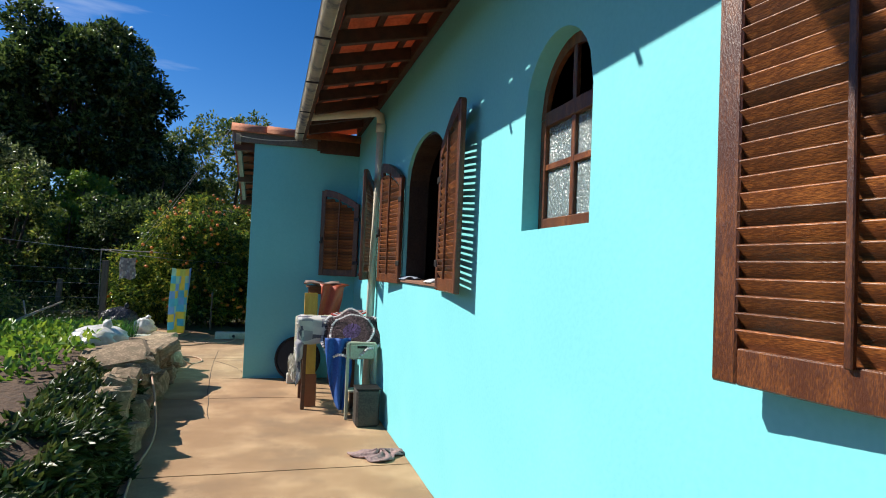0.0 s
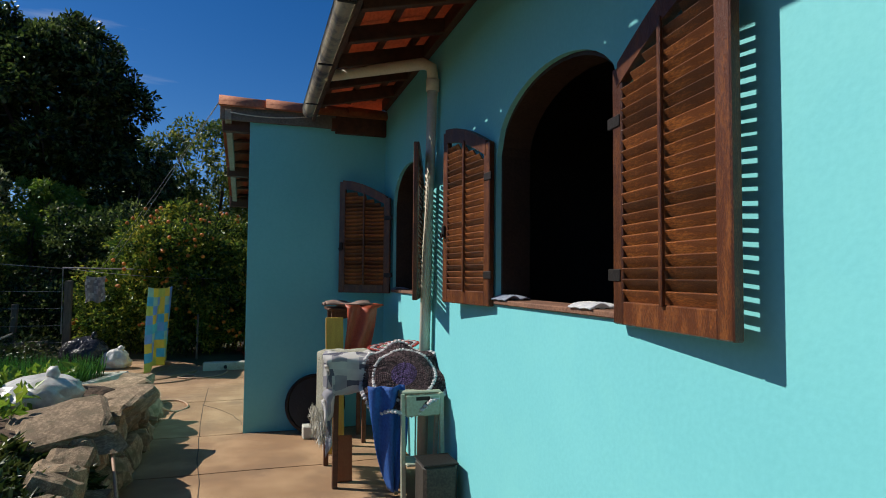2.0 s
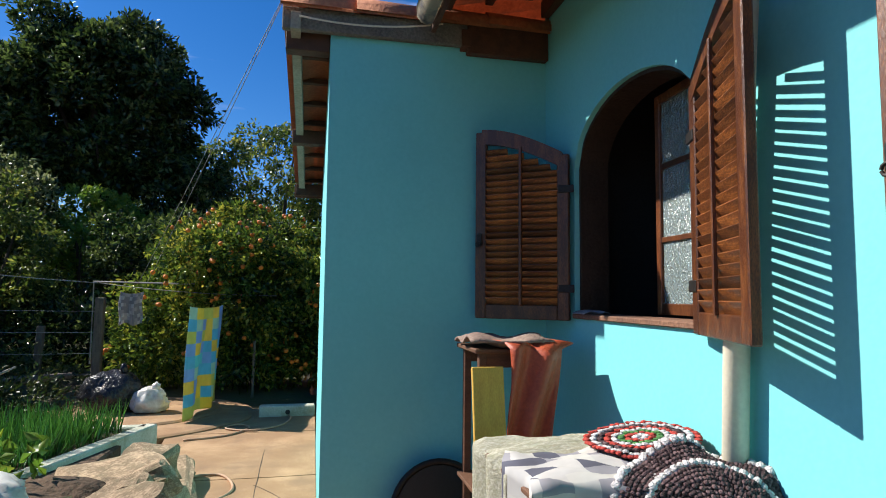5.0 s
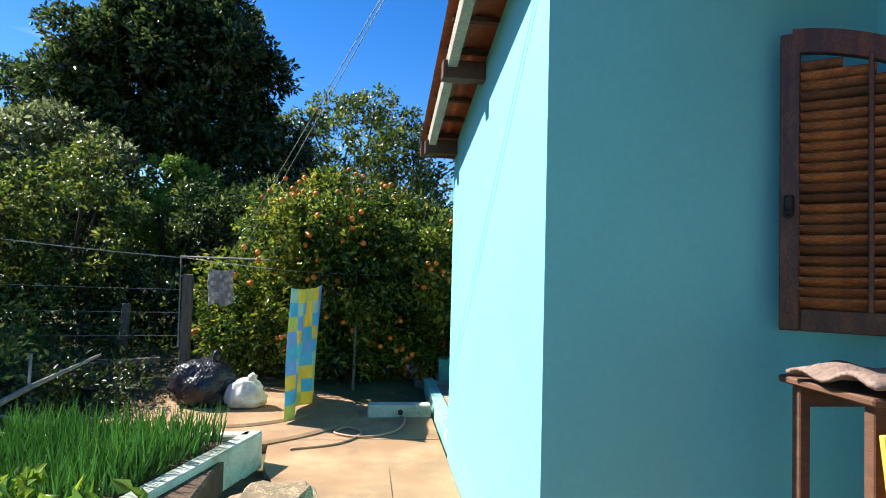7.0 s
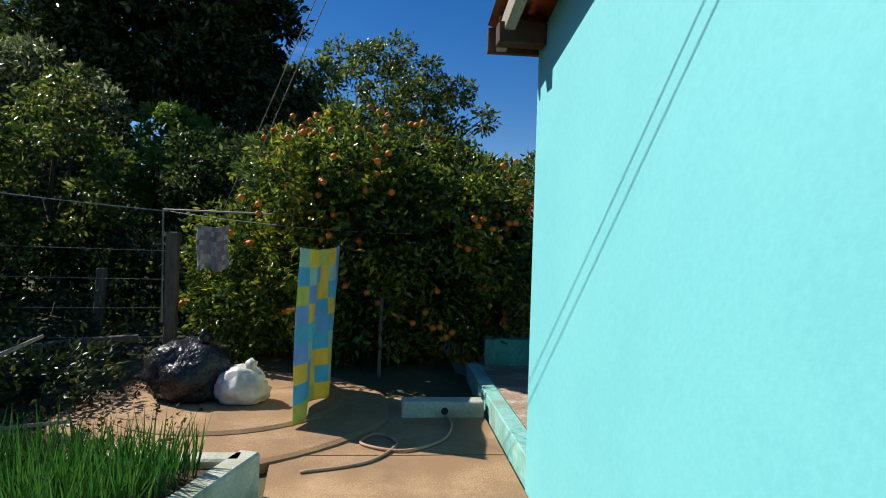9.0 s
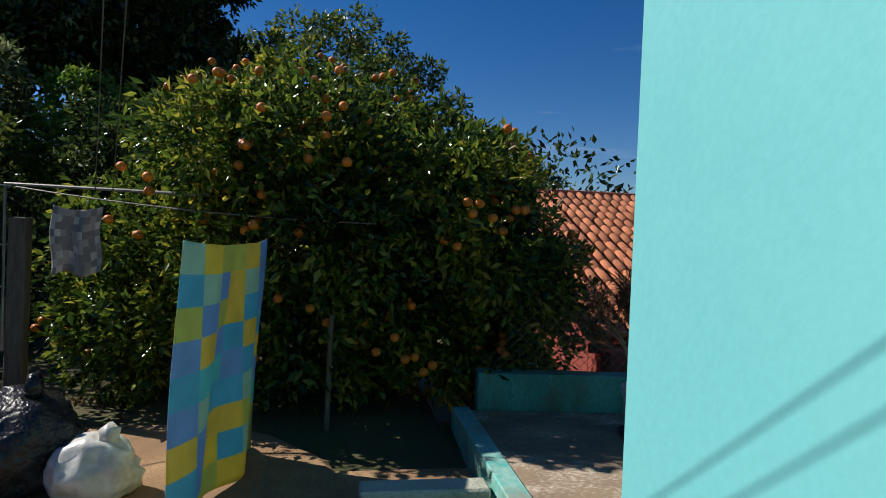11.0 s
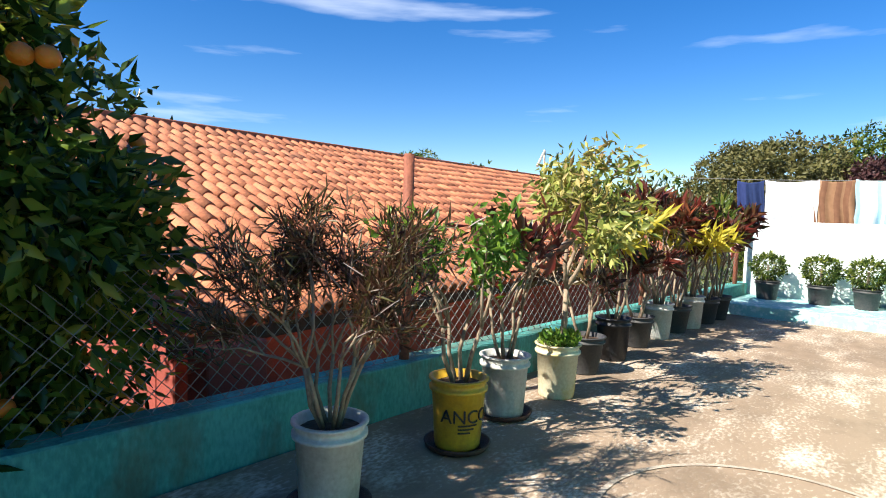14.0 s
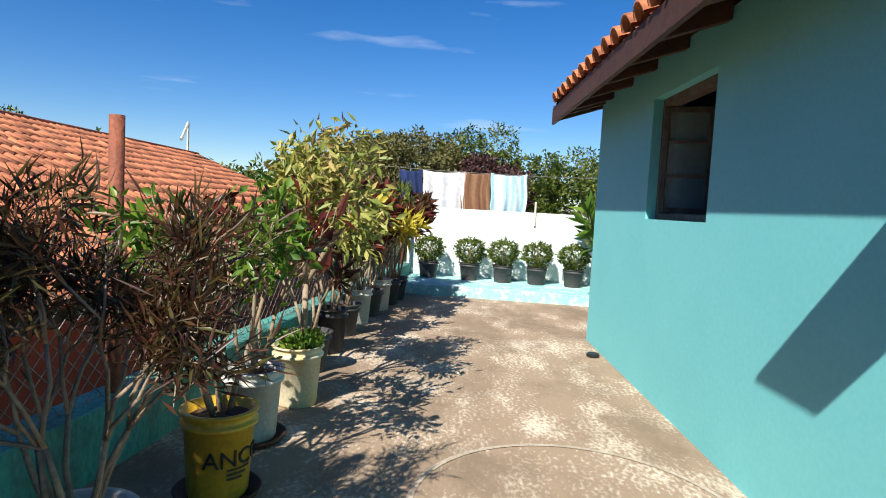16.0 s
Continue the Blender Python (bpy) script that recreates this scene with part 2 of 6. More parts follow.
def check_mat(name, cols, scale, rough=0.85, seed=0.0):
    """Woven squares of several colours, from rounded-off coordinates."""
    m = bpy.data.materials.new(name)
    m.use_nodes = True
    n, l = m.node_tree.nodes, m.node_tree.links
    b = n["Principled BSDF"]
    b.inputs["Roughness"].default_value, b.inputs["Specular IOR Level"].default_value = rough, 0.15
    uv = n.new("ShaderNodeUVMap")
    sc = n.new("ShaderNodeVectorMath")
    sc.operation = "MULTIPLY"
    sc.inputs[1].default_value = (scale[0], scale[1], 1)
    fl = n.new("ShaderNodeVectorMath")
    fl.operation = "FLOOR"
    wnz = n.new("ShaderNodeTexWhiteNoise")
    wnz.noise_dimensions = "3D"
    of = n.new("ShaderNodeVectorMath")
    of.inputs[1].default_value = (seed, seed * 1.7, seed * 0.3)
    rp = n.new("ShaderNodeValToRGB")
    rp.color_ramp.interpolation = "CONSTANT"
    for i, c in enumerate(cols):
        k = rp.color_ramp.elements[i] if i < 2 else rp.color_ramp.elements.new(i / len(cols))
        k.position, k.color = i / len(cols), (*c, 1)
    l.new(uv.outputs[0], sc.inputs[0])
    l.new(sc.outputs[0], fl.inputs[0])
    l.new(fl.outputs[0], of.inputs[0])
    l.new(of.outputs[0], wnz.inputs["Vector"])
    l.new(wnz.outputs["Value"], rp.inputs[0])
    ns = n.new("ShaderNodeTexNoise")
    ns.inputs["Scale"].default_value = 9
    l.new(uv.outputs[0], ns.inputs["Vector"])
    hv = n.new("ShaderNodeMapRange")
    hv.inputs[3].default_value, hv.inputs[4].default_value = 0.75, 1.2
    l.new(ns.outputs[0], hv.inputs[0])
    hsv = n.new("ShaderNodeHueSaturation")
    l.new(hv.outputs[0], hsv.inputs["Value"])
    l.new(rp.outputs[0], hsv.inputs["Color"])
    l.new(hsv.outputs[0], b.inputs["Base Color"])
    tr = n.new("ShaderNodeBsdfTranslucent")
    l.new(hsv.outputs[0], tr.inputs[0])
    mx = n.new("ShaderNodeMixShader")
    mx.inputs[0].default_value = 0.3
    l.new(b.outputs[0], mx.inputs[1])
    l.new(tr.outputs[0], mx.inputs[2])
    l.new(mx.outputs[0], n["Material Output"].inputs[0])
    return m


# ------------------------------------------------------------ building helpers
rng = np.random.default_rng(7)


def finish(name, bm, material, smooth=False):
    me = bpy.data.meshes.new(name)
    bm.to_mesh(me)
    bm.free()
    if material:
        me.materials.append(material)
    if smooth:
        me.shade_smooth()
    return me


def part(name, bm, material, parent=None, label="", smooth=False):
    """One mesh object, under a thing or a part, or at top level."""
    ob = new(name, finish(name, bm, material, smooth))
    if parent:
        ob.parent = parent
    if label:
        ob["label"] = label
    return ob


def thing(name, m, label, category, group=""):
    ob = new(name)
    ob.matrix_world = m
    ob.empty_display_size = 0.1
    return tagged(ob, label, category, group)


def structure(name, bm, material, label, category, smooth=False):
    return tagged(part(name, bm, material, smooth=smooth), label, category, kind="structure")


def box(bm, lo, hi, bevel=0.0, m=None):
    """A box between two corners, with bevelled edges."""
    c = [(a + b) / 2 for a, b in zip(lo, hi)]
    s = [abs(b - a) for a, b in zip(lo, hi)]
    r = bmesh.ops.create_cube(bm, size=1.0, matrix=Matrix.Translation(c) @ Matrix.Diagonal((*s, 1)))
    vs = r["verts"]
    if bevel:
        es = {e for v in vs for e in v.link_edges}
        rb = bmesh.ops.bevel(bm, geom=list(es), offset=bevel, segments=1, affect="EDGES")
        vs = list({v for f in rb["faces"] for v in f.verts} | {v for v in vs if v.is_valid})
    if m is not None:
        bmesh.ops.transform(bm, matrix=m, verts=[v for v in vs if v.is_valid])
    return bm


def boxed(lo, hi, bevel=0.004, m=None):
    return box(bmesh.new(), lo, hi, bevel, m)


def tube(points, radius, sides=8, radii=None):
    """A round tube along points, with closed ends."""
    bm = bmesh.new()
    pts = [Vector(p) for p in points]
    rings = []
    up0 = Vector((0.13, 0.21, 0.97))
    for i, p in enumerate(pts):
        d = (pts[min(i + 1, len(pts) - 1)] - pts[max(i - 1, 0)]).normalized()
        a = d.cross(up0 if abs(d.dot(up0)) < 0.95 else Vector((1, 0, 0))).normalized()
        b = d.cross(a)
        r = radii[i] if radii else radius
        rings.append([bm.verts.new(p + r * (math.cos(k * 2 * math.pi / sides) * a + math.sin(k * 2 * math.pi / sides) * b)) for k in range(sides)])
    for q, s in zip(rings, rings[1:]):
        for k in range(sides):
            bm.faces.new((q[k], q[(k + 1) % sides], s[(k + 1) % sides], s[k]))
    bm.faces.new(rings[0][::-1])
    bm.faces.new(rings[-1])
    bmesh.ops.recalc_face_normals(bm, faces=bm.faces)
    return bm


def lathe(profile, sides=28):
    """A turned shape from (radius, height) pairs."""
    bm = bmesh.new()
    rings = [[bm.verts.new((r * math.cos(k * 2 * math.pi / sides), r * math.sin(k * 2 * math.pi / sides), z)) for k in range(sides)] for r, z in profile]
    for q, s in zip(rings, rings[1:]):
        for k in range(sides):
            bm.faces.new((q[k], q[(k + 1) % sides], s[(k + 1) % sides], s[k]))
    bm.faces.new(rings[0][::-1])
    bm.faces.new(rings[-1])
    bmesh.ops.recalc_face_normals(bm, faces=bm.faces)
    return bm


def grid_sheet(nx, ny, fn, thick=0.0):
    """A sheet of nx by ny cells shaped by fn(u, v), with UVs; given a thickness it becomes a closed skin."""
    bm = bmesh.new()
    uvl = bm.loops.layers.uv.new("UVMap")
    V = [[bm.verts.new(fn(i / nx, j / ny)) for j in range(ny + 1)] for i in range(nx + 1)]
    for i in range(nx):
        for j in range(ny):
            f = bm.faces.new((V[i][j], V[i + 1][j], V[i + 1][j + 1], V[i][j + 1]))
            for lp, (a, b) in zip(f.loops, ((i, j), (i + 1, j), (i + 1, j + 1), (i, j + 1))):
                lp[uvl].uv = (a / nx, b / ny)
    if thick:
        bmesh.ops.recalc_face_normals(bm, faces=bm.faces)
        bmesh.ops.solidify(bm, geom=bm.faces[:], thickness=thick)
    return bm


def lump(radii, seed, rough=0.18, sub=3, freq=1.6):
    """A rounded, uneven body."""
    bm = bmesh.new()
    bmesh.ops.create_icosphere(bm, subdivisions=sub, radius=1.0)
    for v in bm.verts:
        o = noise.noise(v.co * freq + Vector((seed * 3.1, seed, -seed))) * rough + noise.noise(v.co * freq * 3 + Vector((seed, 0, seed))) * rough * 0.4
        v.co = Vector([c * r for c, r in zip(v.co * (1 + o), radii)])
    return bm


def from_arrays(name, verts, faces, material):
    """A mesh from numpy vertices (n, 3) and quads or triangles (m, k)."""
    me = bpy.data.meshes.new(name)
    k = faces.shape[1]
    me.vertices.add(len(verts))
    me.vertices.foreach_set("co", verts.astype(np.float32).ravel())
    me.loops.add(faces.size)
    me.loops.foreach_set("vertex_index", faces.astype(np.int32).ravel())
    me.polygons.add(len(faces))
    me.polygons.foreach_set("loop_start", np.arange(0, faces.size, k, dtype=np.int32))
    me.update(calc_edges=True)
    me.materials.append(material)
    return me


def leaves_mesh(name, pos, out, length, width, material, droop=0.2, jitter=0.9, fold=0.25):
    """Folded leaves (two quads each) at points pos, turned roughly along out."""
    n = len(pos)
    d = out + rng.normal(0, jitter, (n, 3))
    d[:, 2] -= droop
    d /= np.linalg.norm(d, axis=1, keepdims=True) + 1e-9
    s = np.cross(d, rng.normal(0, 1, (n, 3)))
    s /= np.linalg.norm(s, axis=1, keepdims=True) + 1e-9
    u = np.cross(s, d)
    L = (length * rng.uniform(0.65, 1.3, n))[:, None]
    W = (width * rng.uniform(0.7, 1.25, n))[:, None]
    a = pos
    m = pos + d * L * 0.5 - u * W * fold
    t = pos + d * L - u * L * 0.12
    l = pos + d * L * 0.45 + s * W * 0.5 + u * W * fold * 0.4
    r = pos + d * L * 0.45 - s * W * 0.5 + u * W * fold * 0.4
    v = np.stack([a, r, t, l, m], 1).reshape(-1, 3)
    b = np.arange(n)[:, None] * 5
    f = np.concatenate([np.concatenate([b, b + 1, b + 2, b + 4], 1), np.concatenate([b, b + 4, b + 2, b + 3], 1)])
    return from_arrays(name, v, f, material)


def shell_points(lumps, n, inner=0.55):
    """n points in the outer part of several ellipsoids (cx, cy, cz, rx, ry, rz), and the way out at each."""
    lumps = np.array(lumps, float)
    w = (lumps[:, 3] * lumps[:, 4] * lumps[:, 5]) ** 0.67
    k = rng.choice(len(lumps), n, p=w / w.sum())
    d = rng.normal(0, 1, (n, 3))
    d /= np.linalg.norm(d, axis=1, keepdims=True)
    r = rng.uniform(inner ** 2, 1.0, n)[:, None] ** 0.5
    r = r * (1 + 0.16 * np.sin(d[:, :1] * 7 + k[:, None]) * np.cos(d[:, 1:2] * 6 + 2 * k[:, None]) + 0.08 * np.sin(d[:, 2:] * 13))
    return lumps[k, :3] + d * r * lumps[k, 3:], d


def crown_lumps(c, r, count, size, flat=0.8):
    """Clumps spread over the outside of a crown with centre c and radii r."""
    out = []
    for i in range(count):
        z = 1 - 2 * (i + 0.5) / count
        a = i * 2.39996 + rng.uniform(-0.3, 0.3)
        q = math.sqrt(max(0, 1 - z * z))
        k = rng.uniform(0.55, 0.86)
        s = size * rng.uniform(0.7, 1.3)
        out.append((c[0] + r[0] * k * q * math.cos(a), c[1] + r[1] * k * q * math.sin(a), c[2] + r[2] * k * z, s, s, s * flat))
    return out


def thinned(p, d, size, keep):
    """Drops leaves where a slow noise runs low, which leaves clumps and gaps."""
    ok = np.array([noise.noise(Vector(q) / size) + 0.35 * noise.noise(Vector(q) * 2.7 / size) > keep for q in p])
    return p[ok], d[ok]


def tree(name, base, trunk_r, crown_c, crown_r, clumps, clump_size, leaves, leaf_len, material, label, limbs=7, inner=0.5, gap=-0.05, dome=-2.0):
    """A tapered trunk with limbs that reach into a crown of separate leaves."""
    t = thing(name, Matrix.Translation(base), label, "tree")
    b, c = Vector(base), Vector(crown_c)
    L = [q for q in crown_lumps(crown_c, crown_r, clumps, clump_size) if (q[2] - crown_c[2]) / crown_r[2] > dome or q[0] > crown_c[0] + 0.55 * crown_r[0]]
    fork = b.lerp(c, 0.45) + Vector((rng.uniform(-.2, .2), rng.uniform(-.2, .2), 0))
    pts = [Vector((0, 0, -0.15)), (fork - b) * 0.35 + Vector((0.05, 0.03, 0)), (fork - b) * 0.7, fork - b, (c - b) * 0.85]
    part("trunk", tube(pts, trunk_r, 10, [trunk_r * 1.25, trunk_r, trunk_r * 0.85, trunk_r * 0.7, trunk_r * 0.35]), M_bark, t, smooth=True)
    for i in range(limbs):
        e = Vector(L[int(i * len(L) / limbs)][:3]) - b
        s = pts[2].lerp(pts[4], rng.uniform(0, 0.8))
        mid = s.lerp(e, 0.5) + Vector((0, 0, (e - s).length * 0.08))
        part("limb", tube([s, mid, e], trunk_r, 6, [trunk_r * 0.45, trunk_r * 0.28, trunk_r * 0.08]), M_bark, t, smooth=True)
    p, d = thinned(*shell_points(L, int(leaves * 1.5), inner), clump_size * 0.55, gap)
    ob = new("crown", leaves_mesh("crown", p - np.array(base), d, leaf_len, leaf_len * 0.5, material))
    ob.parent = t
    return t

# ------------------------------------------------------------ ground and house
TZ = 0.15          # terrace level
PWX, PWY, TY = -1.41, 11.52, 14.33   # wing: west face, south face, terrace face


def heights(x, y):
    """Ground height: path flat, garden raised to the west, land falling away past the terrace."""
    z = -0.06
    if x < -2.35:
        k = min(1, (-2.35 - x) / 0.35)
        k *= min(1, max(0, (12.4 - y) / 0.8))
        z += 0.52 * k
    if x < -4.2:
        z += 0.10 * min(1, (-4.2 - x) / 3) * (1 + 0.5 * math.sin(x * 0.7) * math.cos(y * 0.5))
    if y > 16.2 and x < -1.4:
        z += 0.12 * min(1, (y - 16.2))
    if y > 17.15 and x > -1.2 or x > 8.2:
        far = max(y - 17.15 if x > -1.2 else 0, x - 8.2)
        z -= 2.6 * min(1, far / 0.6)
    z += 0.03 * noise.noise(Vector((x * 1.3, y * 1.3, 0)))
    return z


def ground_grid():
    xs = np.unique(np.concatenate([np.linspace(-2500, -60, 14), np.linspace(-60, -12, 20), np.arange(-12, 12, 0.3), np.linspace(12, 60, 20), np.linspace(60, 2500, 14)]))
    ys = np.unique(np.concatenate([np.linspace(-2500, -40, 14), np.linspace(-40, 0, 16), np.arange(0, 22, 0.3), np.linspace(22, 70, 24), np.linspace(70, 2500, 14)]))
    bm = bmesh.new()
    V = [[bm.verts.new((x, y, heights(x, y))) for y in ys] for x in xs]
    for i in range(len(xs) - 1):
        for j in range(len(ys) - 1):
            bm.faces.new((V[i][j], V[i + 1][j], V[i + 1][j + 1], V[i][j + 1]))
    return bm


structure("ground", ground_grid(), M_ground, "weedy brown earth and grass around the house", "ground", smooth=True)

# the cement path beside the house, poured in bays with open joints
PATH_W = [(-3.0, -2.0), (4.0, -1.95), (7.6, -2.02), (9.1, -2.22), (10.8, -2.22), (12.9, -2.38), (14.2, -2.85), (16.0, -3.0), (16.35, -2.9)]


def path_west(y):
    return float(np.interp(y, [p[0] for p in PATH_W], [p[1] for p in PATH_W]))


def slab(y0, y1, xe, steps=10):
    bm = bmesh.new()
    top, low = [], []
    for i in range(steps + 1):
        y = y0 + (y1 - y0) * i / steps
        w = path_west(y) - 0.06 + 0.05 * noise.noise(Vector((0, y * 2, 0)))
        row = [(w + (xe - w) * k / 6) for k in range(7)]
        top.append([bm.verts.new((x, y, 0.006 * noise.noise(Vector((x * 2, y * 2, 5))))) for x in row])
    for a, b in zip(top, top[1:]):
        for k in range(6):
            bm.faces.new((a[k], a[k + 1], b[k + 1], b[k]))
    r = bmesh.ops.extrude_face_region(bm, geom=bm.faces[:])
    bmesh.ops.translate(bm, vec=(0, 0, -0.08), verts=[v for v in r["geom"] if isinstance(v, bmesh.types.BMVert)])
    bmesh.ops.recalc_face_normals(bm, faces=bm.faces)
    return bm


path = tagged(new("pavement_path"), "tan worn concrete path poured in bays beside the house", "path", kind="structure")
cuts = [-3, 0.0, 2.6, 5.2, 7.78, 10.3, 11.5]
for a, b in zip(cuts, cuts[1:]):
    part("slab", slab(a + 0.008, b - 0.008, -0.004), M_conc, path, smooth=False)
for a, b in ((11.5, 13.2), (13.2, 14.9), (14.9, 16.35)):
    part("slab", slab(a + 0.008, b - 0.008, PWX - 0.004), M_conc, path)

M_crack = mat("dirt_filled_crack", (0.075, 0.055, 0.04), (0.04, 0.03, 0.022), rough=1.0, bump=0.2)


def crack(a, b, bow, seed):
    """A thin dirt-filled crack across the path, bowed and a little wavering."""
    pts = []
    for i in range(36):
        k = i / 35
        w = bow * 4 * k * (1 - k) + 0.018 * noise.noise(Vector((k * 9, seed, 0)))
        dx, dy = b[0] - a[0], b[1] - a[1]
        ln = math.hypot(dx, dy)
        pts.append((a[0] + dx * k - dy / ln * w, a[1] + dy * k + dx / ln * w, -0.002))
    part("crack", tube(pts, 0.0045, 5), M_crack, path)


crack((-1.64, 9.4), (-1.9, 14.1), 0.06, 1)
crack((-1.9, 13.0), (-1.4, 11.6), 0.12, 7)

# terrace slab
bm = bmesh.new()
pts = [(-1.28, TY - 0.1), (7.6, TY - 2.5), (7.6, 16.2), (-1.28, 17.05)]
bm.faces.new([bm.verts.new((x, y, TZ)) for x, y in pts])
bmesh.ops.subdivide_edges(bm, edges=bm.edges[:], cuts=14, use_grid_fill=True)
r = bmesh.ops.extrude_face_region(bm, geom=bm.faces[:])
bmesh.ops.translate(bm, vec=(0, 0, -0.3), verts=[v for v in r["geom"] if isinstance(v, bmesh.types.BMVert)])
bmesh.ops.recalc_face_normals(bm, faces=bm.faces)
structure("terrace_floor", bm, M_terr, "blotchy sun-bleached concrete terrace floor", "floor")


def pierced_wall(x0, x1, y0, y1, z0, z1, holes):
    """A wall along y with arched or square openings (ya, yb, sill, spring, apex)."""
    bm = bmesh.new()
    cuts_y = {y0, y1}
    for ya, yb, s, sp, ap in holes:
        n = 20 if ap > sp else 1
        cuts_y |= {ya + (yb - ya) * i / n for i in range(n + 1)}
    Y = sorted(cuts_y)

    def head(h, y):
        ya, yb, s, sp, ap = h
        u = (y - (ya + yb) / 2) / ((yb - ya) / 2)
        return sp + (ap - sp) * math.sqrt(max(0, 1 - u * u))

    def prism(a, b, zl, zr, tl, tr):
        c = [bm.verts.new(p) for p in ((x0, a, zl), (x0, b, zr), (x0, b, tr), (x0, a, tl), (x1, a, zl), (x1, b, zr), (x1, b, tr), (x1, a, tl))]
        for f in ((0, 3, 2, 1), (4, 5, 6, 7), (0, 1, 5, 4), (3, 7, 6, 2)):
            bm.faces.new([c[i] for i in f])
        return c
    for a, b in zip(Y, Y[1:]):
        m = (a + b) / 2
        h = next((q for q in holes if q[0] < m < q[1]), None)
        if h is None:
            prism(a, b, z0, z0, z1, z1)
        else:
            prism(a, b, z0, z0, h[2], h[2])
            prism(a, b, head(h, a), head(h, b), z1, z1)
    # the sides of the openings and the wall's two ends
    for ya, yb, s, sp, ap in holes:
        for y in (ya, yb):
            bm.faces.new([bm.verts.new(p) for p in ((x0, y, s), (x1, y, s), (x1, y, sp), (x0, y, sp))])
    for y in (y0, y1):
        bm.faces.new([bm.verts.new(p) for p in ((x0, y, z0), (x1, y, z0), (x1, y, z1), (x0, y, z1))])
    bmesh.ops.remove_doubles(bm, verts=bm.verts, dist=1e-5)
    bmesh.ops.recalc_face_normals(bm, faces=bm.faces)
    return bm


SILL, SPRING, APEX = 1.42, 2.28, 2.62
WIN = [(2.52, 3.70), (7.14, 8.39), (9.92, 11.08)]
ARCH = (5.17, 5.80, 1.74, 2.28, 2.60)
structure("wall_west", pierced_wall(0.0, 0.2, -3.0, PWY, -0.1, 3.46, [(a, b, SILL - (0.1 if a < 5 else 0), SPRING, APEX) for a, b in WIN] + [ARCH]), M_wall, "turquoise painted plaster house wall with arched windows", "wall")
structure("wall_south", boxed((0.2, -3.0, -0.1), (5.0, -2.8, 3.46), 0), M_wall, "turquoise plaster end wall", "wall")
# inner surfaces in near-black, so the openings look shaded
structure("wall_gable", boxed((0.2, PWY - 0.15, 0.0), (5.0, PWY, 4.1), 0), M_room_shade, "inner gable wall between house and wing, room shade in its colour", "wall")
structure("wall_inner", boxed((3.4, -2.8, -0.1), (3.55, PWY, 3.46), 0), M_room_shade, "plaster wall inside the house, room shade in its colour", "wall")
structure("floor_inner", boxed((0.2, -2.8, 0.02), (3.4, PWY, 0.12), 0), M_room_shade, "floor inside the house, room shade in its near-black colour", "floor")
structure("ceiling", boxed((0.2, -2.8, 3.0), (3.4, PWY, 3.08), 0), M_room_shade, "ceiling inside the house, room shade in its near-black colour", "ceiling")
structure("wall_partition", boxed((0.2, 9.1, 0.12), (3.4, 9.2, 3.0), 0), M_room_shade, "partition wall between two rooms, room shade in its colour", "wall")

# the wing with its lean-to roof that falls towards the terrace
SL = 0.33


SLA = 0.185        # the part of the roof over the west wall falls less


def under(y):
    return 3.17 - SL * (y - PWY)


def under_a(y):
    return 3.17 - SLA * (y - PWY)


def sloped(x0, x1, ya, yb, z0, under=under_a):
    """A wall block whose top follows the lean-to roof."""
    bm = bmesh.new()
    c = [bm.verts.new(p) for p in ((x0, ya, z0), (x1, ya, z0), (x1, yb, z0), (x0, yb, z0), (x0, ya, under(ya)), (x1, ya, under(ya)), (x1, yb, under(yb)), (x0, yb, under(yb)))]
    for f in ((0, 3, 2, 1), (4, 5, 6, 7), (0, 1, 5, 4), (1, 2, 6, 5), (2, 3, 7, 6), (3, 0, 4, 7)):
        bm.faces.new([c[i] for i in f])
    bmesh.ops.recalc_face_normals(bm, faces=bm.faces)
    return bm


structure("wall_wing_south", sloped(PWX, 0.0, PWY, PWY + 0.18, -0.1), M_wall, "shaded turquoise plaster wall of the wing", "wall")
structure("wall_wing_west", sloped(PWX, PWX + 0.18, PWY + 0.18, TY, -0.1), M_wall, "sunlit turquoise plaster side wall of the wing", "wall")
WX0, WX1, WZ0, WZ1 = 1.38, 2.29, 1.24, 2.0
XE = 3.62
bm = bmesh.new()
zt = under(TY)
y0, y1 = TY - 0.2, TY
for lo, hi in (((PWX + 0.18, y0, -0.1), (WX0, y1, zt)), ((WX1, y0, -0.1), (XE, y1, zt)), ((WX0, y0, -0.1), (WX1, y1, WZ0)), ((WX0, y0, WZ1), (WX1, y1, zt))):
    box(bm, lo, hi)
box(bm, (PWX + 0.18, y0, zt), (-0.6, y1, under_a(TY)))
structure("wall_terrace", bm, M_wall, "turquoise plaster wall facing the terrace", "wall")
structure("wall_wing_east", sloped(XE - 0.18, XE, 9.0, TY - 0.2, -0.1, under), M_wall, "turquoise plaster end wall of the wing", "wall")
# the wing's inside too has its shade in the colour
structure("floor_wing", boxed((PWX + 0.18, PWY + 0.18, 0.0), (XE - 0.18, TY - 0.2, 0.1), 0), M_room_shade, "floor inside the wing, room shade in its near-black colour", "floor")
structure("ceiling_wing", boxed((PWX + 0.18, PWY + 0.18, 2.44), (XE - 0.18, TY - 0.2, 2.47), 0), M_room_shade, "ceiling inside the wing, room shade in its near-black colour", "ceiling")


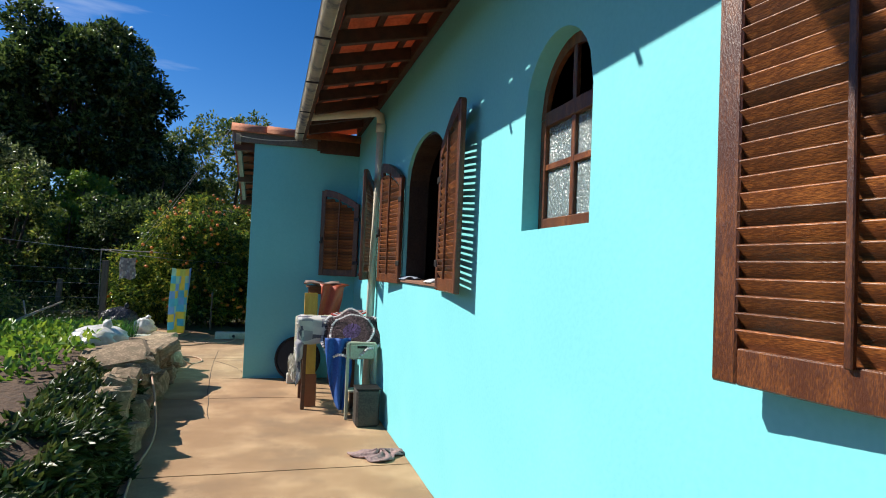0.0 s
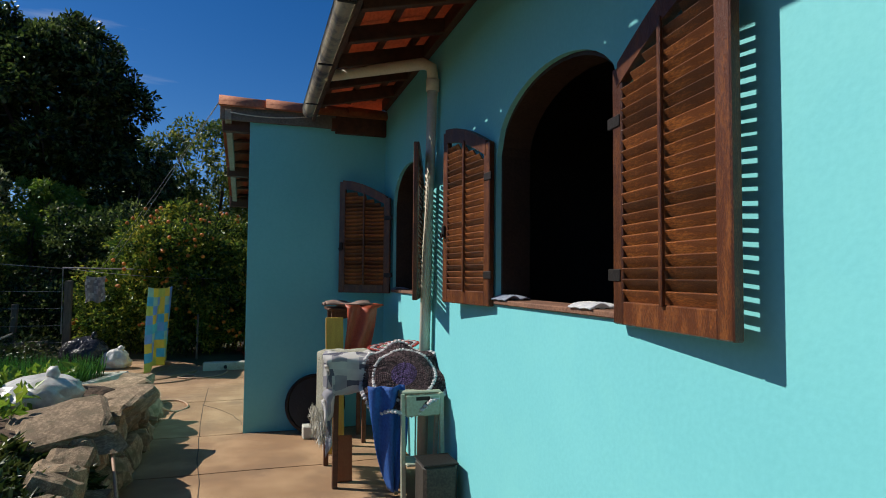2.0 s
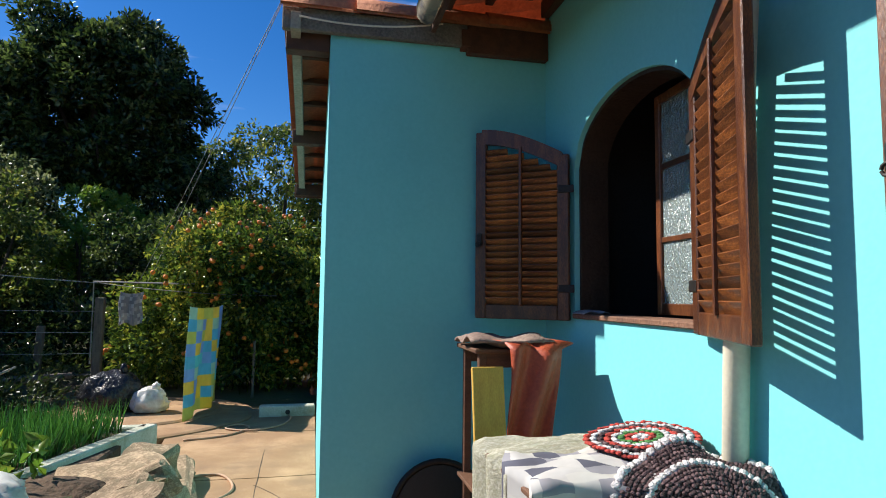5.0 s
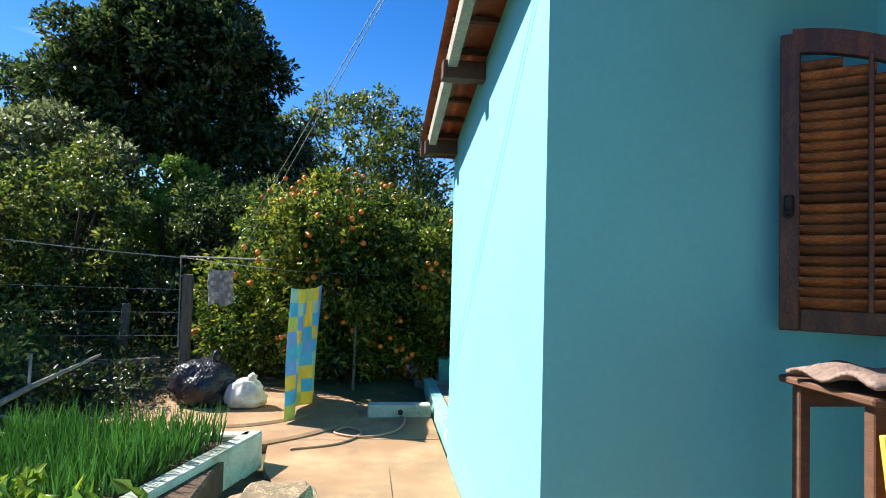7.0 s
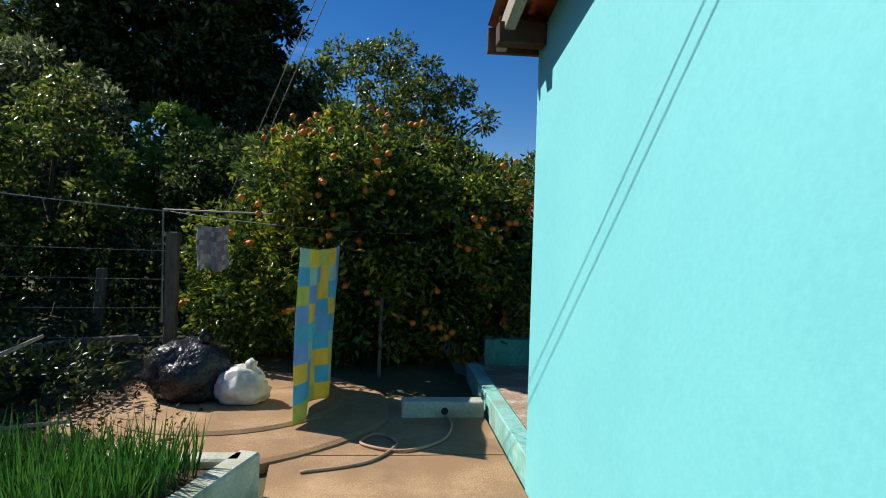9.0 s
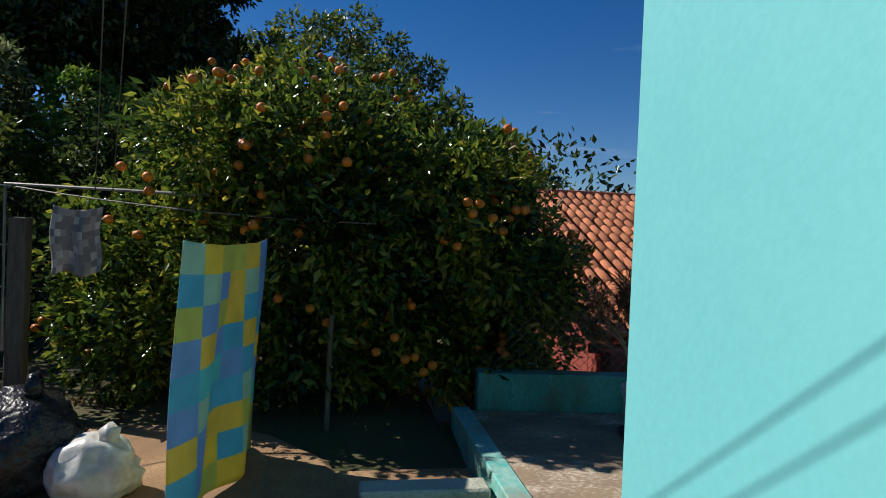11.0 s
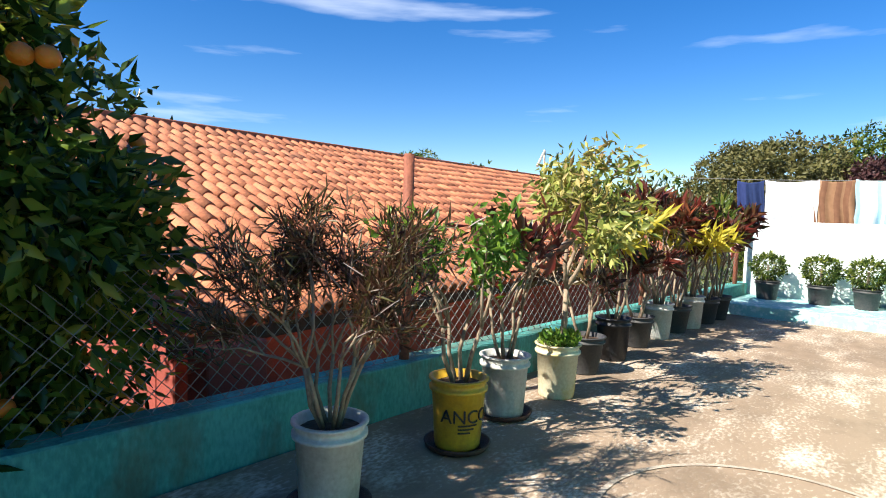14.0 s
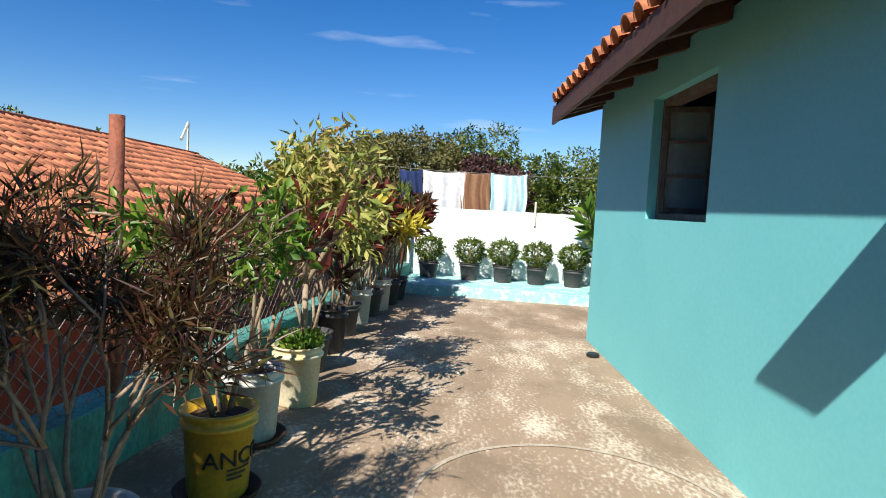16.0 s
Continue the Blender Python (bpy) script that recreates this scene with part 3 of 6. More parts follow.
# ------------------------------------------------------------ roofs
def barrel_mesh(name, length, width, rise, material, taper=0.82, segs=7, thick=0.014):
    """One curved clay tile lying along +y, its low and wide end at y = 0."""
    bm = bmesh.new()
    rows = []
    for j, (y, k) in enumerate(((0, 1), (length, taper))):
        for off in (0, thick):
            rows.append([bm.verts.new((math.cos(math.pi * i / segs) * (width / 2 * k - off), y, math.sin(math.pi * i / segs) * (rise * k) - off)) for i in range(segs + 1)])
    a, ai, b, bi = rows
    for i in range(segs):
        bm.faces.new((a[i], a[i + 1], b[i + 1], b[i]))
        bm.faces.new((ai[i + 1], ai[i], bi[i], bi[i + 1]))
        bm.faces.new((a[i + 1], a[i], ai[i], ai[i + 1]))
        bm.faces.new((b[i], b[i + 1], bi[i + 1], bi[i]))
    bmesh.ops.recalc_face_normals(bm, faces=bm.faces)
    return finish(name, bm, material, True)


def tiled_roof(root, x0, x1, eave, slope_dir, length, slope, pitch=0.21, course=0.36, limit=300, near=(0, 0)):
    """Rows of cover tiles on troughs. eave: (y, z) of the low edge; slope_dir: +1 rises towards +y."""
    tile = barrel_mesh("tile", course * 1.16, pitch * 0.74, pitch * 0.33, M_tile)
    ang = math.atan(slope)
    cols, rws = int((x1 - x0) / pitch), int(round(length / course))
    spots = []
    for i in range(cols):
        for j in range(rws):
            d = j * course
            spots.append((x0 + (i + 0.5) * pitch, eave[0] + slope_dir * d * math.cos(ang), eave[1] + d * math.sin(ang) + 0.012 + 0.01 * noise.noise(Vector((i * 1.7, j * 2.3, 0)))))
    spots.sort(key=lambda p: (p[0] - near[0]) ** 2 + (p[1] - near[1]) ** 2)
    turn = Euler((ang if slope_dir > 0 else ang, 0, 0 if slope_dir > 0 else math.pi))
    base = root.matrix_world.inverted()
    for k, p in enumerate(spots[:limit]):
        o = new("tile", tile)
        o.parent = root
        o.matrix_basis = base @ Matrix.LocRotScale(p, Euler((turn.x + rng.normal(0, 0.012), rng.normal(0, 0.02), turn.z + rng.normal(0, 0.02))), None)
    if len(spots) > limit:
        co = np.array([v.co for v in tile.vertices])
        fc = np.array([f.vertices[:] for f in tile.polygons])
        V, F = [], []
        for k, p in enumerate(spots[limit:]):
            m = np.array(base @ Matrix.LocRotScale(p, Euler((turn.x + rng.normal(0, 0.012), rng.normal(0, 0.02), turn.z + rng.normal(0, 0.02))), None))
            V.append(co @ m[:3, :3].T + m[:3, 3])
            F.append(fc + k * len(co))
        o = new("tiles_further_up", from_arrays("tiles_further_up", np.concatenate(V), np.concatenate(F), M_tile_far))
        o.parent = root
        tagged(o, kind="stuff")
    # troughs between the covers: one wavy skin
    n = cols * 6
    bm = bmesh.new()
    prof = [(x0 + (x1 - x0) * i / n, -0.030 * math.cos(2 * math.pi * (i % 6) / 6 + math.pi)) for i in range(n + 1)]
    for s in range(2):
        for x, z in prof:
            d = length * s
            bm.verts.new((x, eave[0] + slope_dir * (d * math.cos(ang) + 0.03), eave[1] + d * math.sin(ang) + z * 0.7 - 0.012))
    bm.verts.ensure_lookup_table()
    for i in range(n):
        bm.faces.new((bm.verts[i], bm.verts[i + 1], bm.verts[n + 2 + i], bm.verts[n + 1 + i]))
    bmesh.ops.solidify(bm, geom=bm.faces[:], thickness=0.014)
    bmesh.ops.transform(bm, matrix=base, verts=bm.verts)
    part("trough_tiles", bm, M_tile_far, root, smooth=True)


# main roof over the west wall: rafters, battens, tiles, gutter
EX, EZ, RZ = -0.80, 3.27, 3.46
roof = tagged(new("roof_main"), "clay tile roof on dark timber rafters with open eaves", "roof", kind="structure")
slope_m = (RZ - EZ) / 0.8
for i in range(27):
    y = -2.6 + i * 0.54
    if y > 11.3:
        break
    bm = boxed((EX + 0.05, y - 0.03, -0.11), (0.25, y + 0.03, 0.0), 0.005)
    for v in bm.verts:
        v.co.z += RZ + v.co.x * slope_m + 0.02
    part("rafter", bm, M_beam, roof)
for k in range(4):
    x = EX + 0.1 + k * 0.27
    z = RZ + x * slope_m + 0.02
    part("batten", boxed((x - 0.025, -2.8, z), (x + 0.025, 11.4, z + 0.03), 0.003), M_beam, roof)
part("wall_plate", boxed((-0.06, -2.9, 3.36), (-0.003, 11.45, 3.47), 0.004), M_beam, roof)
part("fascia_board", boxed((EX + 0.0, -2.9, EZ - 0.1), (EX + 0.03, 11.42, EZ + 0.05), 0.004), M_beam, roof)
# tile undersides seen between the battens: ribs along the slope
bm = bmesh.new()
n = 14 * 5 * 6
prof = [(-2.8 + 14.9 * i / n, 0.03 * math.sin(2 * math.pi * i / 6)) for i in range(n + 1)]
for x in (EX - 0.02, 2.6):
    for y, z in prof:
        bm.verts.new((x, y, RZ + x * slope_m + z + 0.085))
bm.verts.ensure_lookup_table()
for i in range(n):
    bm.faces.new((bm.verts[i], bm.verts[i + 1], bm.verts[n + 2 + i], bm.verts[n + 1 + i]))
bmesh.ops.solidify(bm, geom=bm.faces[:], thickness=0.016)
part("tiles", bm, M_tile_far, roof, smooth=True)
part("roof_deck", boxed((2.6, -2.9, RZ + 0.65), (5.2, 11.45, RZ + 0.75), 0), M_tile_far, roof)

gutter = thing("gutter", Matrix.Translation((EX - 0.04, 11.3, EZ - 0.02)), "cream rain gutter with peeling paint along the eaves", "gutter")
bm = bmesh.new()
prof = [(-0.065, 0.045), (-0.06, -0.02), (-0.035, -0.055), (0.0, -0.065), (0.035, -0.055), (0.06, -0.02), (0.065, 0.045)]
ra = [[bm.verts.new((x, y, z)) for x, z in prof] for y in (-14.2, 0.05)]
for i in range(6):
    bm.faces.new((ra[0][i], ra[0][i + 1], ra[1][i + 1], ra[1][i]))
bm.faces.new(ra[1])
bmesh.ops.solidify(bm, geom=bm.faces[:], thickness=0.006)
bmesh.ops.recalc_face_normals(bm, faces=bm.faces)
part("channel", bm, M_gutter, gutter, smooth=True)
for k in range(12):
    part("bracket", boxed((-0.075, -0.5 - k * 1.1, -0.075), (0.075, -0.475 - k * 1.1, -0.066), 0.002), M_iron, gutter)

pipe = thing("downpipe", Matrix.Translation((-0.06, 9.66, 0)), "cream plastic downpipe from the gutter to the ground", "downpipe")
part("elbow_pipe", tube([(EX + 0.02, 0.5, 3.26), (EX + 0.06, 0.44, 3.22), (-0.06, -0.1, 3.22), (-0.01, -0.14, 3.18), (0, -0.14, 3.08)], 0.045, 12), M_pvc, pipe, smooth=True)
part("upright_pipe", tube([(0, -0.14, 3.1), (0, 0.0, 1.5), (0, 0.08, 0.02)], 0.043, 12), M_pvc, pipe, smooth=True)
part("collar", tube([(0, -0.132, 3.0), (0, -0.138, 3.09)], 0.052, 12), M_pvc, pipe, smooth=True)

# unseen pole under the eaves, added for its shadow across the first shutter
tagged(part("shadow_pole", tube([(-0.15, 4.62, 3.27), (-1.2, 4.60, 3.20), (-2.5, 4.58, 3.10)], 0.045, 10, [0.05, 0.046, 0.04]), M_greywood, smooth=True), "unseen round pole added under the eaves to cast a diagonal shadow", "pole")

# wing roof
YE, YA, XS = TY + 0.40, TY + 0.12, -0.6
RX0, RX1 = -1.70, 3.98
wing_roof = tagged(new("roof_wing"), "orange clay tile lean-to roof over the wing", "roof", kind="structure")
tiled_roof(wing_roof, RX0, XS, (YA, under_a(YA) + 0.10), -1, (YA - 11.66) / math.cos(math.atan(SLA)), SLA, limit=150, near=(RX0, 13))
for i in range(9):
    y = 11.62 + i * 0.33
    part("batten", boxed((RX0 + 0.04, y - 0.025, under_a(y) + 0.05), (XS, y + 0.025, under_a(y) + 0.085), 0.003), M_beam, wing_roof)
part("eave_board", boxed((RX0, YA - 0.05, under_a(YA) - 0.06), (XS, YA - 0.02, under_a(YA) + 0.09), 0.004), M_beam, wing_roof)
tiled_roof(wing_roof, XS, RX1, (YE, under(YE) + 0.10), -1, (YE - 11.66) / math.cos(math.atan(SL)), SL, limit=150, near=(RX1, 15))
for i in range(9):
    y = 11.62 + i * 0.355
    z = under(y)
    part("batten", boxed((XS, y - 0.025, z + 0.05), (RX1 - 0.04, y + 0.025, z + 0.085), 0.003), M_beam, wing_roof)
for x in (RX0 + 0.08, XS + 0.04, 0.8, 1.3, 1.8, 2.3, 2.8, 3.3, 3.55, RX1 - 0.08):
    west = x < 0
    a, b = (11.45, YA - 0.05) if west else (11.45, YE - 0.06) if x == RX1 - 0.08 else (TY, YE - 0.06)
    bm = bmesh.new()
    box(bm, (x - 0.03, a, -0.06), (x + 0.03, b, 0.05), 0.004)
    for v in bm.verts:
        v.co.z += (under_a if west else under)(v.co.y)
    part("rafter", bm, mat("greyed_rafter", (0.34, 0.31, 0.25), (0.22, 0.2, 0.16), rough=0.85) if x == RX0 + 0.08 else M_beam, wing_roof)
for y in (11.6, 12.95, 14.2):
    part("purlin_end", boxed((RX0 + 0.02, y - 0.05, under_a(y) - 0.12), (PWX - 0.003, y + 0.05, under_a(y) - 0.005), 0.004), M_beam, wing_roof)
part("ridge_beam", boxed((RX0, PWY - 0.05, 3.13), (-0.55, PWY - 0.003, 3.27), 0.006), mat("grey_mortar_beam", (0.20, 0.18, 0.155), (0.11, 0.10, 0.09), rough=0.9, bump=0.5), wing_roof)
part("ridge_timber", boxed((-0.55, PWY - 0.06, 3.08), (-0.004, PWY - 0.004, 3.27), 0.006), M_beam, wing_roof)
part("eave_board", boxed((XS, YE - 0.06, under(YE) - 0.06), (RX1, YE - 0.03, under(YE) + 0.09), 0.004), M_beam, wing_roof)
ridge_tile = barrel_mesh("ridge_tile", 0.47, 0.27, 0.125, M_tile, 0.88, 10)
for k in range(13):
    o = new("ridge_tile", ridge_tile)
    o.parent = wing_roof
    o.matrix_basis = Matrix.LocRotScale((RX0 + 0.02 + k * 0.42 if k else RX0 - 0.01, PWY + 0.02, 3.265), Euler((0, 0, -math.pi / 2)), None)

# thin cable along the wing's edge and the wire across the yard
def wire(name, pts, r, label, sag=0.0, material=M_black):
    a, b = Vector(pts[0]), Vector(pts[1])
    P = [a.lerp(b, i / 12) - Vector((0, 0, sag * 4 * (i / 12) * (1 - i / 12))) for i in range(13)]
    return tagged(part(name, tube(P, r, 5), material), label, "cable")


wire("overhead_cable", [(-1.68, 11.5, 3.36), (-3.86, 17.33, 1.665)], 0.003, "grey cable from the roof corner down to the washing frame", 0.015, M_wire)
wire("overhead_cable", [(-1.70, 11.5, 3.33), (-3.98, 17.34, 1.665)], 0.003, "grey cable from the roof corner down to the washing frame", 0.02, M_wire)
wire("edge_cable", [(-1.6, 11.44, 3.2), (-0.72, 11.43, 3.24)], 0.006, "thin pale cable along the wing's beam", 0.04, M_pvc)


# ------------------------------------------------------------ windows
def arch_top(w, u, lo, hi):
    """Height of the shutter head at u = 0 (hinge) .. 1 (meeting edge)."""
    return lo + (hi - lo) * math.sin(u * math.pi / 2)


SH_LO, SH_HI = 0.95, 1.16


def shutter(hinge, angle, mirror, label, SW=0.67):
    """A louvred shutter leaf: stiles, arched head, bottom rail, middle bar and single slats. It runs along local +x from its hinge."""
    t = thing("window_shutter", Matrix.Translation(hinge) @ Matrix.Rotation(angle, 4, "Z"), label, "shutter", "louvred shutters")
    th = 0.036
    v = 1 if not mirror else -1
    fw = 0.07
    hstile = part("hinge_stile", boxed((0, -th / 2, 0), (fw, th / 2, arch_top(SW, 0.06, SH_LO, SH_HI)), 0.005), M_wood, t)
    part("meeting_stile", boxed((SW - fw, -th / 2, 0), (SW, th / 2, SH_HI - 0.004), 0.005), M_wood, t)
    part("bottom_rail", boxed((fw, -th / 2 + 0.002, 0), (SW - fw, th / 2 - 0.002, 0.085), 0.004), M_wood, t)
    bm = bmesh.new()
    n = 10
    ring = []
    for i in range(n + 1):
        u = i / n
        x = fw * 0.6 + (SW - fw * 1.2) * u
        z = arch_top(SW, x / SW, SH_LO, SH_HI)
        ring.append([bm.verts.new(p) for p in ((x, -th / 2 - 0.002, z - 0.08), (x, th / 2 + 0.002, z - 0.08), (x, th / 2 + 0.002, z + 0.012), (x, -th / 2 - 0.002, z + 0.012))])
    for a, b in zip(ring, ring[1:]):
        for k in range(4):
            bm.faces.new((a[k], a[(k + 1) % 4], b[(k + 1) % 4], b[k]))
    bm.faces.new(ring[0][::-1])
    bm.faces.new(ring[-1])
    bmesh.ops.recalc_face_normals(bm, faces=bm.faces)
    part("head_rail", bm, M_wood, t)
    part("middle_bar", boxed((SW / 2 - 0.009, v * (th / 2 + 0.012), 0.08), (SW / 2 + 0.009, v * (th / 2 - 0.004), arch_top(SW, 0.5, SH_LO, SH_HI) - 0.06), 0.003), M_wood, t)
    slat = boxed((fw - 0.006, -0.028, -0.0035), (SW - fw + 0.006, 0.028, 0.0035), 0.0015)
    sm = finish("slat", slat, M_slat)
    z = 0.105
    while z < SH_HI - 0.1:
        top = z + 0.04
        u0 = next((k / 40 for k in range(41) if arch_top(SW, k / 40, SH_LO, SH_HI) - 0.075 > top), 1.0)
        xa = max(fw, u0 * SW)
        if xa < SW - fw - 0.03:
            o = new("slat", sm)
            o.parent = t
            full = SW - 2 * fw
            sx = (SW - fw - xa) / full
            o.matrix_basis = Matrix.LocRotScale((xa - fw * sx, 0, z), Euler((radians(v * 58 + rng.normal(0, 2.5)), 0, 0)), (sx, 1, 1))
        z += 0.0395
    for zz in (0.16, 0.74):
        hb = part("hinge_strap", boxed((-0.03, v * (th / 2 + 0.006), zz), (0.06, v * (th / 2 - 0.004), zz + 0.045), 0.003), M_iron, hstile)
    if hinge[1] < 5 or angle < 0:
        return t
    latch = part("latch", boxed((SW - 0.05, v * (th / 2 + 0.018), 0.44), (SW - 0.015, v * th / 2, 0.52), 0.006), M_iron, t)
    part("latch_ring", tube([(SW - 0.03 + 0.016 * math.cos(a), v * (th / 2 + 0.024), 0.45 + 0.016 * math.sin(a)) for a in np.linspace(0, 6.1, 10)], 0.005, 6), M_iron, latch)
    return t


FLAT = radians(6)
for i, (a, b) in enumerate(WIN):
    w = tagged(new(f"window_{i + 1}"), "arched window opening with a worn brick-red sill", "window", kind="structure")
    part("window_sill", boxed((-0.02, a + 0.002, SILL - 0.006), (0.2, b - 0.002, SILL + 0.022), 0.005), mat("worn_sill", (0.24, 0.12, 0.07), (0.13, 0.065, 0.045), rough=0.8, bump=0.4), w)
    # outer timber lining round the opening, set back in the wall
    bm = bmesh.new()
    N = 18
    prof = [(a + 0.001, SILL + 0.012), (a + 0.001, SPRING)] + [((a + b) / 2 - (b - a) / 2 * math.cos(math.pi * j / N) * 0.998, SPRING + (APEX - SPRING) * math.sin(math.pi * j / N) * 0.998) for j in range(1, N)] + [(b - 0.001, SPRING), (b - 0.001, SILL + 0.012)]
    cy, cz = (a + b) / 2, (SILL + APEX) / 2
    ring = []
    for y, z in prof:
        yi, zi = y + (cy - y) * 0.03, z + (cz - z) * 0.03 if z > SPRING else z
        ring.append([bm.verts.new(p) for p in ((0.03, y, z), (0.204, y, z), (0.204, yi, zi), (0.03, yi, zi))])
    for p, q in zip(ring, ring[1:]):
        for k in range(4):
            bm.faces.new((p[k], p[(k + 1) % 4], q[(k + 1) % 4], q[k]))
    bm.faces.new(ring[0][::-1])
    bm.faces.new(ring[-1])
    bmesh.ops.recalc_face_normals(bm, faces=bm.faces)
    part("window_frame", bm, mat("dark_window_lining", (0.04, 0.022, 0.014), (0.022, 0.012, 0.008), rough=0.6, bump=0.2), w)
    # leaves folded back on the wall; the one by the wing is stopped by it
    drop = 0.1 if i == 0 else 0.0
    far = FLAT if i != 2 else radians(52)
    shutter((-0.03, b + 0.004, SILL - 0.02 - drop), math.pi / 2 + far, False, "varnished brown louvred wooden shutter folded open against the turquoise wall" if i != 2 else "brown louvred shutter half open in the shaded corner", 0.67 if i != 2 else 0.585)
    s = shutter((-0.03, a - 0.004, SILL - 0.02 - drop), -math.pi / 2 - (FLAT if i != 2 else radians(20)), True, "varnished brown louvred wooden shutter folded open in full sun", 0.67 if i != 2 else 0.585)


def sash(name, m, w, h, rows, cols, label, arched=0.0, glass=True):
    """A glazed wooden sash in its local x-z plane."""
    t = thing(name, m, label, "window sash")
    f = 0.045
    part("stile", boxed((0, -0.018, 0), (f, 0.018, h), 0.004), M_wood, t)
    part("stile", boxed((w - f, -0.018, 0), (w, 0.018, h), 0.004), M_wood, t)
    part("rail", boxed((f, -0.018, 0), (w - f, 0.018, f * 1.3), 0.004), M_wood, t)
    part("rail", boxed((f, -0.018, h - f), (w - f, 0.018, h), 0.004), M_wood, t)
    for r in range(1, rows):
        z = h * r / rows
        part("glazing_bar", boxed((f, -0.014, z - 0.014), (w - f, 0.014, z + 0.014), 0.003), M_wood, t)
    for c in range(1, cols):
        x = w * c / cols
        part("glazing_bar", boxed((x - 0.014, -0.013, f), (x + 0.014, 0.013, h - f), 0.003), M_wood, t)
    for r in range(rows):
        for c in range(cols):
            p = part("pane", boxed((max(f, w * c / cols) , -0.003, max(f, h * r / rows)), (min(w - f, w * (c + 1) / cols), 0.003, min(h - f, h * (r + 1) / rows)), 0), M_glass, t)
    return t


sash("inner_window", Matrix.Translation((0.24, 9.9, SILL + 0.03)) @ Matrix.Rotation(radians(87), 4, "Z"), 0.76, 1.14, 3, 1, "brown glazed sash with rippled glass swung into the room")
# near-black box with pale strips stands in for an inner sash in shade
M_pale = mat("pale_edge_strip", (0.45, 0.45, 0.45), rough=0.6, bump=0)
cup = thing("cupboard", Matrix.Translation((1.75, 8.1, 0.12)), "black box with pale lines, standing in for a dim inner sash", "cupboard")
part("body", boxed((0.0, -0.5, 0), (0.45, 0.5, 2.25), 0.01), M_black, cup)
for yy in (-0.46, 0.02):
    dr = part("sash_panel", boxed((-0.022, yy, 0.05), (-0.002, yy + 0.44, 2.2), 0.004), M_black, cup)
    for lo, hi in (((-0.026, yy, 2.19), (-0.022, yy + 0.44, 2.2)), ((-0.026, yy, 1.4), (-0.022, yy + 0.44, 1.41)), ((-0.026, yy, 0.05), (-0.022, yy + 0.01, 2.2)), ((-0.026, yy + 0.43, 0.05), (-0.022, yy + 0.44, 2.2))):
        part("edge_strip", boxed(lo, hi, 0), M_pale, dr)

# small arched window, set back in its reveal
aw = tagged(new("window_arched"), "small arched brown window with rippled panes", "window", kind="structure")
ya, yb, s0, sp, ap = ARCH
X = 0.085
part("window_frame", boxed((X, ya, s0), (X + 0.05, ya + 0.05, sp), 0.004), M_wood, aw)
part("window_frame", boxed((X, yb - 0.05, s0), (X + 0.05, yb, sp), 0.004), M_wood, aw)
part("window_frame", boxed((X, ya + 0.05, s0), (X + 0.05, yb - 0.05, s0 + 0.06), 0.004), M_wood, aw)
part("glazing_bar", boxed((X - 0.002, ya + 0.05, sp - 0.04), (X + 0.05, yb - 0.05, sp + 0.03), 0.004), M_wood, aw)
cy = (ya + yb) / 2
part("glazing_bar", boxed((X + 0.004, cy - 0.016, s0 + 0.06), (X + 0.046, cy + 0.016, ap - 0.045), 0.003), M_wood, aw)
part("glazing_bar", boxed((X + 0.006, ya + 0.05, s0 + 0.29), (X + 0.044, yb - 0.05, s0 + 0.32), 0.003), M_wood, aw)
bm = bmesh.new()
ring = []
for j in range(17):
    a = math.pi * j / 16
    for_r = []
    for x, k in ((X, 1.0), (X + 0.05, 1.0), (X + 0.05, 0.84), (X, 0.84)):
        for_r.append(bm.verts.new((x, cy - (yb - ya) / 2 * k * math.cos(a), sp + (ap - sp) * k * math.sin(a))))
    ring.append(for_r)
for p, q in zip(ring, ring[1:]):
    for k in range(4):
        bm.faces.new((p[k], p[(k + 1) % 4], q[(k + 1) % 4], q[k]))
bmesh.ops.recalc_face_normals(bm, faces=bm.faces)
part("arched_head", bm, M_wood, aw)
for r in range(2):
    for c in range(2):
        part("pane", boxed((X + 0.022, (ya + 0.05, cy + 0.016)[c], (s0 + 0.06, s0 + 0.32)[r]), (X + 0.028, (cy - 0.016, yb - 0.05)[c], (s0 + 0.29, sp - 0.04)[r]), 0), M_glass, aw)
for sgn in (-1, 1):
    bm = bmesh.new()
    P = [(cy + sgn * 0.016, sp + 0.03)] + [(cy + sgn * (yb - ya) / 2 * 0.9 * math.cos(a), max(sp + 0.03, sp + (ap - sp) * 0.9 * math.sin(a))) for a in np.linspace(0.1, math.pi / 2 - 0.06, 8)]
    bm.faces.new([bm.verts.new((X + 0.024, y, z)) for y, z in P])
    bmesh.ops.solidify(bm, geom=bm.faces[:], thickness=0.005)
    part("pane", bm, M_glass, aw)

# terrace window
tw = tagged(new("window_terrace"), "weathered dark wooden window with its leaves open onto the terrace", "window", kind="structure")
M_old = mat("weathered_window_wood", (0.085, 0.05, 0.035), (0.16, 0.14, 0.12), rough=0.8, scale=8, bump=0.3, stretch=(3, 3, 1))
for lo, hi in (((WX0, TY - 0.14, WZ0), (WX0 + 0.05, TY - 0.06, WZ1)), ((WX1 - 0.05, TY - 0.14, WZ0), (WX1, TY - 0.06, WZ1)), ((WX0 + 0.05, TY - 0.14, WZ0), (WX1 - 0.05, TY - 0.06, WZ0 + 0.04)), ((WX0 + 0.05, TY - 0.14, WZ1 - 0.05), (WX1 - 0.05, TY - 0.06, WZ1))):
    part("window_frame", boxed(lo, hi, 0.004), M_old, tw)


